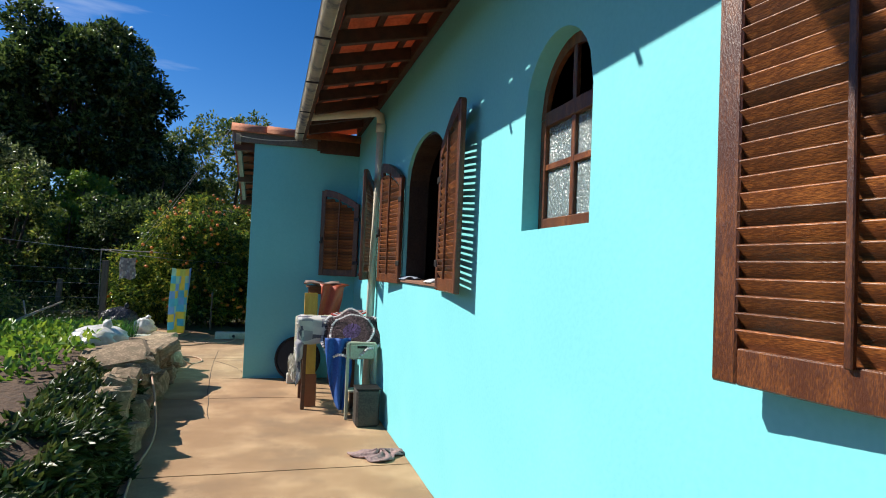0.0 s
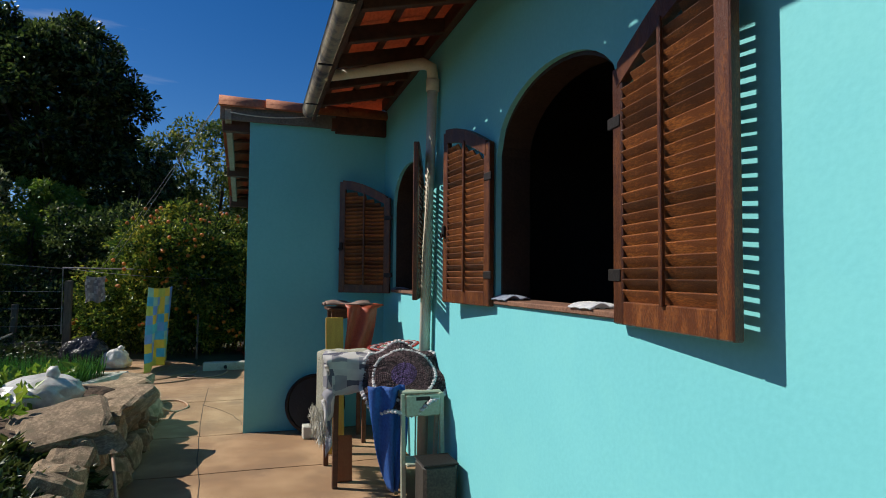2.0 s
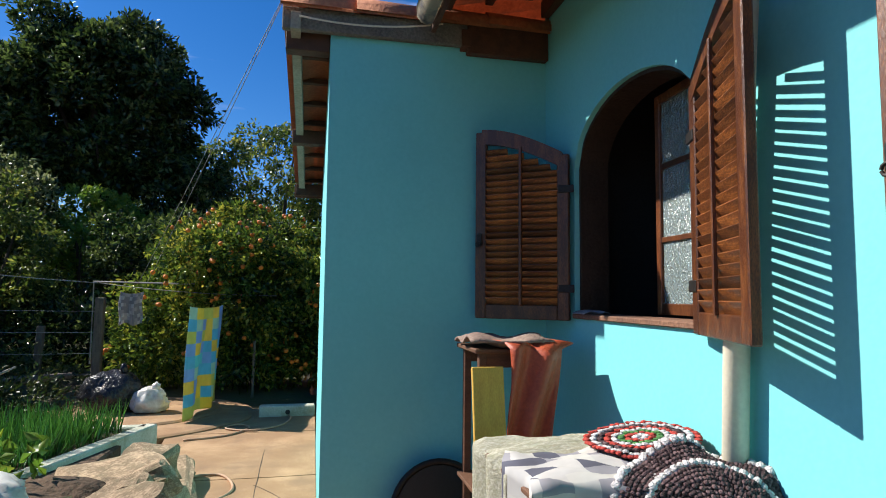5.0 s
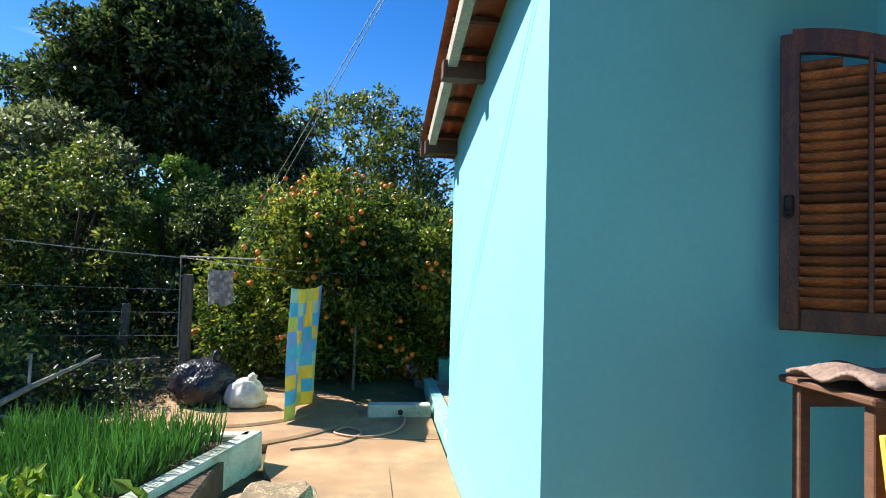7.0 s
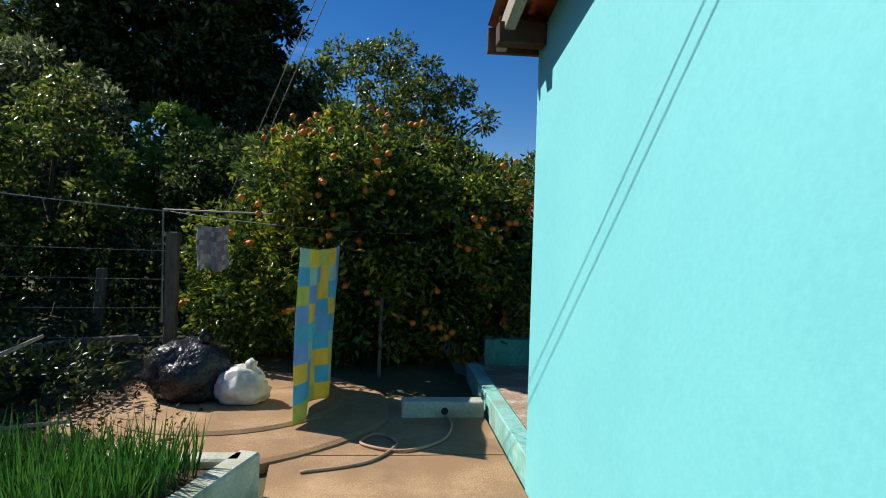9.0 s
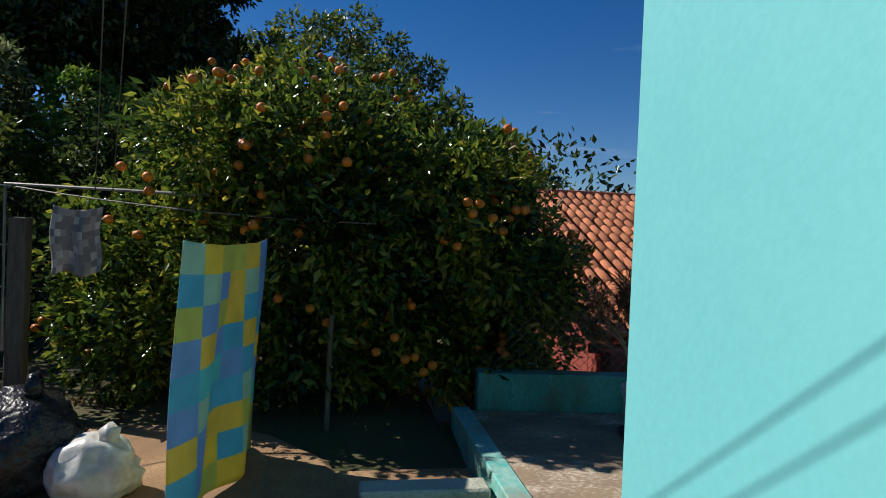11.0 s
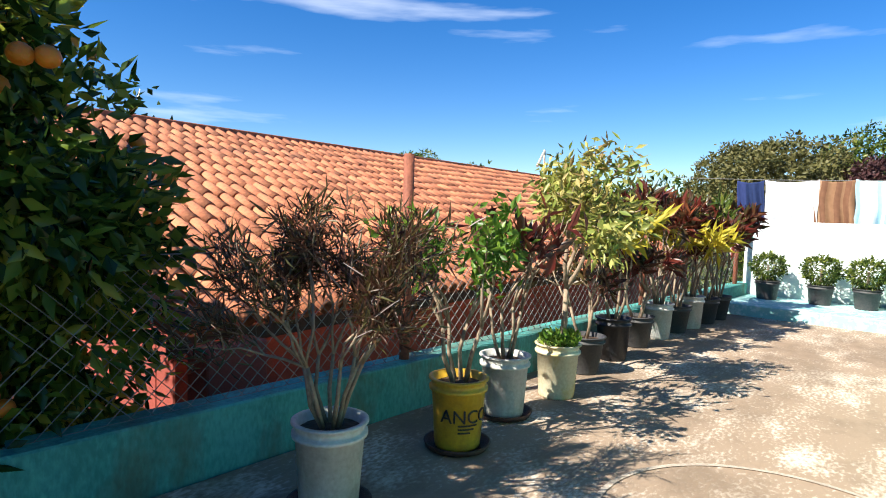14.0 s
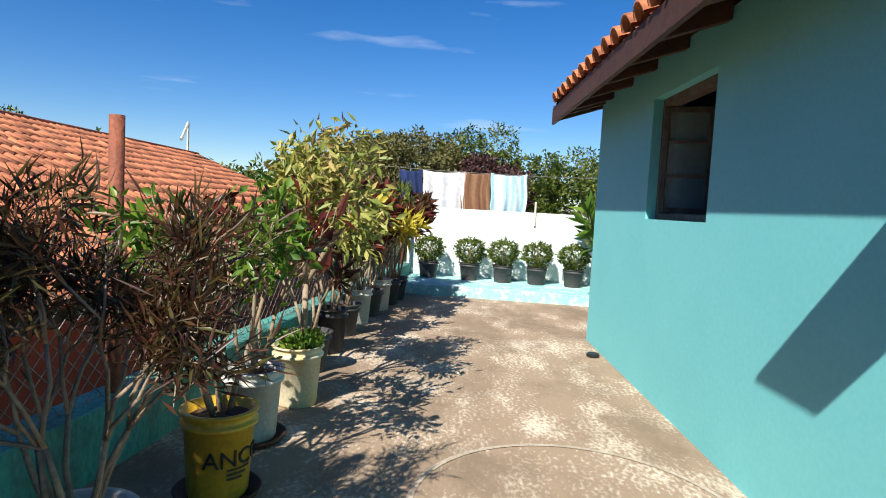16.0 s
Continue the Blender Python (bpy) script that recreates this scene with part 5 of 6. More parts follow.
# earth bank before the stones, with a ragged face
def bank(u, v):
    y = -1.0 + u * 15.0
    w = path_west(y) - 0.12
    prof = [(0.08, -0.05), (-0.02, 0.22), (-0.14, 0.42), (-0.5, 0.52), (-1.4, 0.5)]
    f = v * 4
    i = min(3, int(f))
    a, b = prof[i], prof[i + 1]
    x, z = a[0] + (b[0] - a[0]) * (f - i), a[1] + (b[1] - a[1]) * (f - i)
    fall = min(1, max(0.0, (12.7 - y) / 1.0))
    k = noise.noise(Vector((y * 3.1, v * 4, 0))) * 0.09 + noise.noise(Vector((y * 9, v * 11, 3))) * 0.035
    return (w + x + k, y, (z + k * 0.6) * fall - 0.03 * (1 - fall))


structure("earth_bank", grid_sheet(160, 16, bank), M_soil, "reddish earth bank along the path, weedy and damp", "bank", smooth=True)


def scatter(name, n, xr, yr, zr, length, width, material, label, category, out=(0, 0, 1), jit=0.7, droop=0.0):
    p = np.stack([rng.uniform(*xr, n), rng.uniform(*yr, n), rng.uniform(*zr, n)], 1)
    ob = new(name, leaves_mesh(name, p, np.tile(out, (n, 1)).astype(float), length, width, material, droop, jit))
    return tagged(ob, label, category, kind="stuff")


# weeds hanging over the bank's face, and low bright plants on top
n = 30000
yy = rng.uniform(1.5, 9.6, n)
vv = rng.uniform(0, 1, n)
cl = np.array([noise.noise(Vector((a * 2.2, b * 3, 0))) for a, b in zip(yy, vv)])
keep = cl > -0.42
yy, vv = yy[keep], vv[keep]
pp = np.array([bank((a + 1) / 15, b * 0.75) for a, b in zip(yy, vv)]) + np.stack([rng.uniform(0.0, 0.05, len(yy)), np.zeros(len(yy)), np.zeros(len(yy))], 1)
tagged(new("bank_weeds", leaves_mesh("bank_weeds", pp, np.tile([0.6, 0, 0.3], (len(pp), 1)), 0.085, 0.035, L_weed, 0.5, 0.7)), "green weeds trailing down the earth bank", "weeds", kind="stuff")
scatter("ground_leaves", 4200, (-7.5, -2.9), (8.5, 11.9), (0.46, 0.68), 0.09, 0.06, L_bright, "bright green low garden leaves", "garden plants", jit=0.9)
scatter("ground_leaves", 1100, (-5.4, -3.7), (11.7, 12.6), (0.34, 0.52), 0.09, 0.05, L_bright, "bright green low leaves before the onion bed", "garden plants", jit=0.9)

# onion bed with a mossy cement border
bed = thing("planter_bed", Matrix.Translation((-3.0, 13.2, 0)), "raised bed with a mossy white cement border", "garden bed")
part("border", boxed((-0.13, -1.75, -0.05), (0.0, 0.0, 0.25), 0.012, Matrix.Translation((0.07, 1.1, 0)) @ Matrix.Rotation(radians(-17), 4, "Z")), M_cement, bed)
part("border", boxed((-2.2, 0.98, -0.05), (-0.02, 1.1, 0.25), 0.012), M_cement, bed)
part("soil", boxed((-2.2, -1.2, -0.05), (-0.1, 1.0, 0.2), 0.02), M_soil, bed)
n = 3600
yo = rng.uniform(12.5, 14.12, n)
p = np.stack([rng.uniform(0, 1, n) * 1.5 - 4.65 + (yo - 14.2) * 0.3, yo, np.full(n, 0.18)], 1)
ob = new("spring_onions", leaves_mesh("spring_onions", p, np.tile([0, 0, 2.0], (n, 1)).astype(float), 0.33, 0.014, L_onion, 0, 0.45, 0.3))
tagged(ob, "dense green spring onion blades in the bed", "spring onions", kind="stuff")

# round concrete apron with sacks on it
structure("round_apron", lathe([(0.95, -0.05), (0.96, 0.04), (0.93, 0.06), (0.5, 0.065), (0.01, 0.065)], 40), M_conc, "round raised concrete apron at the end of the path", "pavement").location = (-3.55, 16.15, 0)
ledge = structure("apron_ledge", lathe([(1.3 + 0.0, -0.05), (1.3, 0.015), (1.26, 0.03), (0.7, 0.034), (0.01, 0.034)], 48), M_conc, "lower irregular concrete ledge round the raised apron", "pavement")
for v in ledge.data.vertices:
    v.co.x *= 1 + 0.06 * noise.noise(v.co * 2.2)
    v.co.y *= 1 + 0.08 * noise.noise(v.co * 1.7 + Vector((5, 0, 0)))
ledge.location = (-3.5, 15.95, 0)


def sack(loc, radii, material, label, seed, knot=True):
    t = thing("sack", Matrix.Translation(loc), label, "sack")
    bm = lump(radii, seed, 0.14, 4, 1.5)
    for v in bm.verts:
        k = abs(noise.noise(v.co * 9 + Vector((seed, 0, 0)))) + 0.6 * abs(noise.noise(v.co * 21 + Vector((0, seed, 0))))
        v.co *= 1.06 - 0.2 * k
    for v in bm.verts:
        v.co.z = max(v.co.z, -radii[2] * 0.62)
    part("body", bm, material, t, smooth=True)
    if knot:
        part("gathered_top", lump((0.05, 0.05, 0.07), seed + 3, 0.4, 2), material, t, smooth=True).location = (radii[0] * 0.3, 0.0, radii[2] * 1.0)
    return t


sack((-3.88, 16.1, 0.065 + 0.20), (0.37, 0.30, 0.31), M_bagblack, "shiny black bin bag slumped on the concrete", 3)
sack((-3.42, 15.95, 0.065 + 0.12), (0.23, 0.17, 0.18), M_bagwhite, "small white plastic sack on the concrete", 6)
sack((-3.0, 10.9, 0.45 + 0.12), (0.30, 0.36, 0.17), M_bagwhite, "dirty white plastic sack lying on the garden edge", 9)

# far kerb block with a drain hole
kb = thing("kerb_block", Matrix.Translation((-1.75, 15.8, 0)), "low mossy cement block with a round drain hole", "kerb")
part("block", boxed((-0.35, -0.07, -0.05), (0.33, 0.09, 0.13), 0.012), M_cement, kb)
# black disc on the face stands for the shade inside the hole
part("hole_shade_disc", tube([(0.0, -0.078, 0.055), (0.0, -0.06, 0.055)], 0.03, 12), M_black, kb)

# hose lying along the path
def hose(pts, label):
    P = []
    pts = [Vector(p) for p in pts]
    for i in range(len(pts) - 1):
        a, b, c, d = pts[max(i - 1, 0)], pts[i], pts[i + 1], pts[min(i + 2, len(pts) - 1)]
        for k in range(6):
            t = k / 6
            P.append(0.5 * ((2 * b) + (c - a) * t + (2 * a - 5 * b + 4 * c - d) * t * t + (3 * b - a - 3 * c + d) * t ** 3))
    P.append(pts[-1])
    return tagged(part("garden_hose", tube(P, 0.011, 7), M_hose, smooth=True), label, "hose")


hose([(-1.85, 4.5, 0.012), (-1.88, 6.5, 0.012), (-2.0, 7.8, 0.012), (-2.02, 8.8, 0.05), (-2.2, 9.6, 0.40), (-2.45, 10.4, 0.55), (-2.6, 11.2, 0.47), (-2.5, 12.0, 0.34), (-2.2, 12.6, 0.03), (-2.05, 12.9, 0.012), (-2.2, 13.3, 0.012), (-2.5, 13.2, 0.03), (-2.7, 12.95, 0.1)], "tan garden hose trailing along the stone edge")
hose([(-2.75, 14.6, 0.012), (-2.35, 14.75, 0.012), (-2.15, 15.1, 0.012), (-2.3, 15.3, 0.012), (-2.4, 15.1, 0.012), (-2.1, 14.95, 0.014), (-1.8, 15.2, 0.012), (-1.72, 15.7, 0.012), (-2.0, 15.95, 0.012)], "reddish hose looped on the concrete")

# towel and small cloth on the wire
C_towel = check_mat("patchwork_cotton", [(0.16, 0.48, 0.62), (0.72, 0.62, 0.10), (0.18, 0.58, 0.58), (0.26, 0.42, 0.66), (0.54, 0.58, 0.16), (0.70, 0.58, 0.12), (0.42, 0.60, 0.48)], (6, 9), 0.9, 5)
cloth("patchwork_sheet", Matrix.Translation((-2.79, 16.05, 1.37)) @ Matrix.Rotation(radians(81), 4, "Z") , 1.22, 1.30, "turquoise blue and yellow patchwork sheet hanging on a line", C_towel, 2, 0.035, 1.0, -0.12, 34, 40)
C_plaid = check_mat("grey_checked_cloth", [(0.55, 0.52, 0.48), (0.26, 0.24, 0.24), (0.40, 0.36, 0.34)], (9, 9), 0.9, 8)
cloth("checked_cloth", Matrix.Translation((-4.0, 17.1, 1.54)) @ Matrix.Rotation(radians(5), 4, "Z"), 0.30, 0.46, "small grey checked cloth hanging on the wire", C_plaid, 2, 0.02, 2.0)
wire("washing_wire", [(-4.5, 17.35, 1.66), (-2.0, 17.0, 1.5)], 0.005, "taut washing wire between a post and the orange tree", 0.04, M_wire)
wire("washing_wire", [(-4.5, 17.3, 1.66), (-12.0, 13.5, 3.1)], 0.006, "sagging wire running into the woods", 0.25, M_wire)


def post(x, y, h, r, lean, label, z=0.0):
    t = thing("fence_post", Matrix.Translation((x, y, z)), label, "post", "garden fence posts")
    bm = boxed((-r, -r * 0.8, -0.3), (r, r * 0.8, h), 0.008)
    for v in bm.verts:
        v.co.x += lean * v.co.z
    part("shaft", bm, M_greywood, t)
    return t


post(-4.5, 17.4, 1.45, 0.06, 0.01, "grey weathered wooden post carrying the washing wire")
tagged(part("wire_support", tube([(-4.58, 17.38, 0.5), (-4.58, 17.38, 1.68), (-3.2, 17.3, 1.66)], 0.014, 6), M_wire), "thin metal pipe frame beside the post", "pipe")
post(-5.6, 18.2, 1.0, 0.05, 0.05, "short grey wooden fence post in the undergrowth")
post(-7.2, 17.0, 2.1, 0.09, 0.08, "bent concrete fence post among the bushes")
post(-2.3, 17.0, 0.85, 0.018, 0.01, "thin wooden stake under the orange tree")
post(-3.0, 17.0, 1.0, 0.03, -0.03, "thin wooden stake under the orange tree")
for k in range(4):
    wire("fence_wire", [(-4.5, 17.4, 0.35 + 0.3 * k), (-10.5, 16.0, 0.6 + 0.3 * k)], 0.003, "rusty wire strung between garden fence posts", 0.05, M_wire)
M_twig = mat("dry_bleached_branch", (0.38, 0.32, 0.25), (0.22, 0.18, 0.14), rough=0.9, bump=0.5)
dry = thing("dead_branch", Matrix.Translation((-5.0, 15.0, 0.1)), "bleached dead branch lying beside the onion bed", "branch")
part("limb", tube([(-0.5, -0.6, 0.05), (-0.1, 0.0, 0.35), (0.35, 0.35, 0.6)], 0.03, 7, [0.035, 0.026, 0.012]), M_twig, dry)
part("twig", tube([(-0.1, 0.0, 0.35), (-0.25, 0.3, 0.6)], 0.014, 6), M_twig, dry)
part("twig", tube([(-0.3, -0.3, 0.2), (0.2, -0.3, 0.12), (0.7, 0.0, 0.1)], 0.014, 6), M_twig, dry)
log = tagged(part("fallen_log", tube([(-6.2, 16.2, 0.25), (-5.2, 16.9, 0.35), (-4.7, 17.1, 0.38)], 0.06, 8, [0.08, 0.06, 0.04]), M_greywood), "grey fallen log among leaf litter", "log")
scatter("leaf_litter", 5200, (-9, -3.6), (14.4, 18.5), (0.0, 0.09), 0.05, 0.03, L_brown, "dry brown leaf litter under the trees", "leaf litter", (0, 0, 0.2), 0.9)

# ------------------------------------------------------------ trees
otree = thing("orange_tree", Matrix.Translation((-2.3, 18.2, 0)), "bushy orange tree heavy with ripe oranges", "orange tree")
OL = [(-3.7, 18.2, 1.0, 1.0, 1.0, 0.95), (-2.7, 17.9, 1.1, 1.1, 1.0, 1.0), (-1.8, 18.0, 1.0, 1.0, 0.95, 1.0), (-1.2, 18.1, 1.0, 0.7, 0.7, 0.9),
      (-3.2, 18.5, 2.1, 0.95, 0.9, 0.75), (-2.2, 18.4, 2.15, 0.95, 0.9, 0.75), (-1.55, 18.3, 1.75, 0.7, 0.7, 0.6), (-2.5, 17.6, 0.6, 0.9, 0.7, 0.6), (-1.4, 17.6, 0.65, 0.8, 0.6, 0.6), (-3.6, 17.7, 0.6, 0.8, 0.6, 0.6), (-2.75, 18.6, 2.75, 0.5, 0.5, 0.4), (-0.72, 17.78, 0.9, 0.68, 0.66, 0.75), (-1.0, 18.1, 1.55, 0.68, 0.66, 0.62), (-0.9, 17.85, 0.45, 0.6, 0.5, 0.4), (-1.5, 18.2, 2.2, 0.5, 0.55, 0.4), (-1.05, 18.0, 2.1, 0.45, 0.45, 0.38), 
      (-2.2, 17.25, 1.6, 0.7, 0.5, 0.8), (-1.5, 17.2, 1.75, 0.55, 0.45, 0.6), (-1.05, 17.15, 1.3, 0.5, 0.38, 0.5), (-1.05, 17.3, 1.85, 0.40, 0.38, 0.36), (-0.68, 17.35, 1.05, 0.42, 0.36, 0.4), (-2.6, 17.3, 2.1, 0.7, 0.45, 0.5), (-3.2, 17.4, 2.05, 0.6, 0.45, 0.5)]
p, d = thinned(*shell_points(OL, 128000, 0.4), 0.24, -0.03)
ok = p[:, 2] > 0.12
ob = new("crown", leaves_mesh("crown", p[ok] - np.array([-2.3, 18.2, 0]), d[ok], 0.09, 0.042, L_citrus, 0.25, 0.8))
ob.parent = otree
part("trunk", tube([(0, 0, -0.1), (0.05, 0, 0.5), (0.0, 0.1, 1.2), (0.1, 0.1, 2.0)], 0.09, 9, [0.12, 0.1, 0.08, 0.04]), M_bark, otree, smooth=True)
for e in ((-1.2, 0.1, 1.9), (0.9, 0.2, 1.9), (-0.5, -0.3, 2.2), (1.1, -0.2, 1.2)):
    part("limb", tube([(0.02, 0.03, 0.7), (e[0] * 0.5, e[1] * 0.5, e[2] * 0.6), e], 0.04, 7, [0.055, 0.04, 0.015]), M_bark, otree, smooth=True)
part("shoot", tube([(0.95, -0.2, 2.1), (1.0, -0.3, 2.5)], 0.008, 5), M_bark, otree)
pp = np.array([(1.0, -0.3, 2.52)] * 30) + rng.normal(0, 0.06, (30, 3))
ob = new("shoot_leaves", leaves_mesh("shoot_leaves", pp, np.tile([0, 0, 0.4], (30, 1)), 0.11, 0.05, L_citrus, 0, 0.8))
ob.parent = otree
ora = finish("orange", lump((0.036, 0.036, 0.034), 1, 0.03, 2), M_orange, True)
p, d = shell_points(OL, 2600, 0.86)
cnt = 0
for q, dd in zip(p, d):
    if q[2] > 0.3 and dd[1] < 0.35 and cnt < 250 and noise.noise(Vector(q) * 1.6) > (0.30 if q[2] < 1.3 else 0.10 if q[0] > -2.3 else -0.02):
        o = new("orange", ora)
        o.parent = otree
        o.matrix_basis = Matrix.Translation(q + dd * 0.06 - np.array([-2.3, 18.2, 0]))
        cnt += 1

tree("forest_tree", (-7.5, 28.2, 0), 0.27, (-8.5, 28.4, 7.0), (3.7, 2.8, 4.0), 84, 0.8, 74000, 0.2, L_dark, "tall dark evergreen tree with a domed crown over bare limbs", 12, 0.5, -0.14, -0.55)
tree("forest_tree", (-5.4, 27.0, 0), 0.16, (-5.2, 27.0, 3.6), (1.7, 1.6, 2.4), 26, 0.5, 12000, 0.17, L_dark, "dark tree in the gap of the woods", 8, 0.5)
tree("forest_tree", (-2.6, 31.0, -0.5), 0.2, (-2.9, 31.0, 4.6), (4.6, 3.0, 3.7), 60, 0.75, 32000, 0.17, L_mid, "green tree with an open airy crown behind the orange tree", 14, 0.4)
tree("forest_tree", (-9.6, 23.5, 0), 0.16, (-9.8, 23.4, 3.2), (2.5, 2.0, 2.4), 44, 0.5, 22000, 0.15, L_grey, "grey-green tree at the edge of the woods", 10, 0.45)
tree("forest_tree", (-7.2, 20.4, 0), 0.10, (-7.3, 20.2, 2.2), (1.5, 1.3, 1.6), 30, 0.34, 9000, 0.11, L_mid, "small green tree beyond the wire fence", 8, 0.45)
tree("forest_tree", (-4.9, 22.5, 0), 0.13, (-4.8, 22.4, 2.2), (1.7, 1.4, 1.3), 28, 0.4, 11000, 0.13, L_dark, "young dark green tree in the woods", 7, 0.5)
tree("forest_tree", (-7.6, 25.0, 0), 0.12, (-7.2, 25.0, 2.9), (1.6, 1.3, 1.5), 30, 0.36, 9000, 0.14, L_bright, "sunlit yellow-green young tree under the tall one", 8, 0.45)
tree("forest_tree", (-16.5, 17.0, 0), 0.2, (-16.5, 17.0, 3.0), (3.2, 3.2, 2.8), 40, 0.8, 20000, 0.17, L_dark, "dark tree at the side of the garden", 8, 0.5)
tree("forest_tree", (-15.5, 34.0, 0), 0.25, (-16.3, 34.0, 6.0), (3.2, 2.8, 3.7), 44, 0.8, 22000, 0.2, L_dark, "dark tree deep in the woods", 8, 0.5)
tree("forest_tree", (3.2, 33.5, -1), 0.2, (3.0, 33.5, 2.4), (3.0, 2.6, 2.6), 36, 0.7, 14000, 0.17, L_mid, "green tree behind the red house", 7, 0.5)


def shrub(name, lumps, n, ll, material, label, category="shrub", kind="stuff"):
    p, d = thinned(*shell_points(lumps, int(n * 1.5), 0.5), lumps[0][3] * 0.5, -0.06)
    ok = p[:, 2] > (-3.2)
    ob = new(name, leaves_mesh(name, p[ok], d[ok], ll, ll * 0.5, material, 0.1, 0.8))
    return tagged(ob, label, category, kind=kind)


under_l = [(rng.uniform(-16, -3.6), rng.uniform(18.8, 22.5), rng.uniform(0.3, 1.3), rng.uniform(0.9, 1.5), rng.uniform(0.7, 1.2), rng.uniform(0.7, 1.2)) for k in range(46)]
shrub("undergrowth", under_l, 56000, 0.11, L_dark, "dense dark undergrowth along the edge of the woods", "undergrowth")
under_2 = [(rng.uniform(-15, -5.2), rng.uniform(14.5, 19.5), rng.uniform(0.2, 0.7), rng.uniform(0.5, 1.0), rng.uniform(0.5, 0.9), rng.uniform(0.4, 0.8)) for k in range(24)]
shrub("undergrowth", under_2, 15000, 0.08, L_mid, "scrubby green bushes behind the wire fence", "undergrowth")
under_6 = [(rng.uniform(-10, -4.9), rng.uniform(15.4, 18.8), rng.uniform(0.0, 0.3), rng.uniform(0.4, 0.8), rng.uniform(0.4, 0.7), rng.uniform(0.25, 0.5)) for k in range(46)]
shrub("undergrowth", under_6, 20000, 0.07, L_weed, "low dark weeds and creepers under the trees", "undergrowth")
# two trees out of view, added to shade the ground behind the sacks
tree("forest_tree", (-10.4, 18.9, 0), 0.14, (-10.2, 18.8, 3.3), (2.0, 1.8, 2.0), 34, 0.55, 15000, 0.14, L_dark, "unseen dark tree added west of the washing wire for shade", 8, 0.45)
tree("forest_tree", (-9.8, 16.4, 0), 0.13, (-9.7, 16.4, 3.1), (1.7, 1.7, 1.9), 34, 0.5, 14000, 0.14, L_dark, "unseen dark tree added beside the vegetable garden for shade", 8, 0.45)
under_3 = [(rng.uniform(-22, 3), rng.uniform(25, 34), rng.uniform(0.5, 2.6), rng.uniform(1.4, 2.4), rng.uniform(1.0, 1.8), rng.uniform(1.2, 2.0)) for k in range(44)]
shrub("woodland", under_3, 40000, 0.2, L_dark, "dark woodland behind the garden", "woodland")
under_5 = [(rng.uniform(-17, -2.5), rng.uniform(31.5, 36), rng.uniform(1.0, 4.6), rng.uniform(1.2, 2.0), rng.uniform(1.0, 1.6), rng.uniform(1.2, 1.9)) for k in range(48)]
shrub("woodland", under_5, 52000, 0.2, L_mid, "tall mixed woodland behind the garden trees", "woodland")
under_4 = [(rng.uniform(-19, -9), rng.uniform(4, 15), rng.uniform(0.3, 1.2), rng.uniform(0.9, 1.5), rng.uniform(0.9, 1.5), rng.uniform(0.6, 1.2)) for k in range(22)]
shrub("undergrowth", under_4, 12000, 0.15, L_mid, "green scrub at the side of the garden", "undergrowth")

# trees and hills beyond the far wall
for x, y, h, r, mt, lab in ((20, 13, 3.6, 2.2, L_mid, "green tree beyond the terrace"), (19, 16.8, 4.2, 2.2, L_olive, "olive-leaved tree beyond the terrace"), (22, 15.0, 4.6, 2.6, L_mid, "leafy tree beyond the terrace"), (18, 14.5, 3.1, 1.6, L_wine, "wine-red leaved tree beyond the terrace"), (21, 10.5, 3.7, 2.6, L_mid, "dense green tree beyond the terrace"), (17, 9.3, 4.0, 2.2, L_mid, "green tree behind the house corner"), (24, 19.0, 4.6, 2.0, L_olive, "pale green tree beyond the terrace"), (14, 8.2, 4.0, 2.2, L_mid, "green tree behind the house corner")):
    h *= 0.88
    tree("distant_tree", (x, y, -2.7), 0.14, (x, y, h - r * 0.75), (r, r, r * 0.95), 30, r * 0.32, 13000, 0.15, mt, lab, 6, 0.5)
low = [(rng.uniform(13, 22), rng.uniform(6, 20), rng.uniform(-1.6, 0.2), rng.uniform(1.2, 2.0), rng.uniform(1.2, 2.0), rng.uniform(0.9, 1.6)) for k in range(34)]
shrub("hedge_growth", low, 24000, 0.16, L_mid, "mixed green growth beyond the boundary wall", "undergrowth")
far_l = [(rng.uniform(60, 110), rng.uniform(15, 85), rng.uniform(-1, 3.5), rng.uniform(5, 9), rng.uniform(5, 9), rng.uniform(2.5, 4.5)) for k in range(60)]
shrub("far_woods", far_l, 30000, 0.8, L_mid, "distant wooded hillside", "woods")
for x, y in ((43, 50), (52, 50), (46, 51)):
    tree("distant_tree", (x, y, -2.7), 0.3, (x, y, 4.9 if x == 43 else 4.4), (2.3, 2.3, 1.8), 22, 0.9, 5000, 0.3, L_mid, "round tree on the skyline", 5, 0.5)


# ------------------------------------------------------------ things stacked by the wall
def frame_table(name, m, w, d, h, label, material, top_t=0.025, cat="table"):
    t = thing(name, m, label, cat)
    part("tabletop", boxed((-w / 2, -d / 2, h - top_t), (w / 2, d / 2, h), 0.006), material, t)
    for sx in (-1, 1):
        for sy in (-1, 1):
            part("leg", boxed((sx * (w / 2 - 0.05) - 0.02, sy * (d / 2 - 0.05) - 0.02, 0), (sx * (w / 2 - 0.05) + 0.02, sy * (d / 2 - 0.05) + 0.02, h - top_t), 0.004), material, t)
    part("apron", boxed((-w / 2 + 0.05, -d / 2 + 0.04, h - 0.1), (w / 2 - 0.05, -d / 2 + 0.06, h - top_t), 0.003), material, t)
    part("apron", boxed((-w / 2 + 0.05, d / 2 - 0.06, h - 0.1), (w / 2 - 0.05, d / 2 - 0.04, h - top_t), 0.003), material, t)
    return t


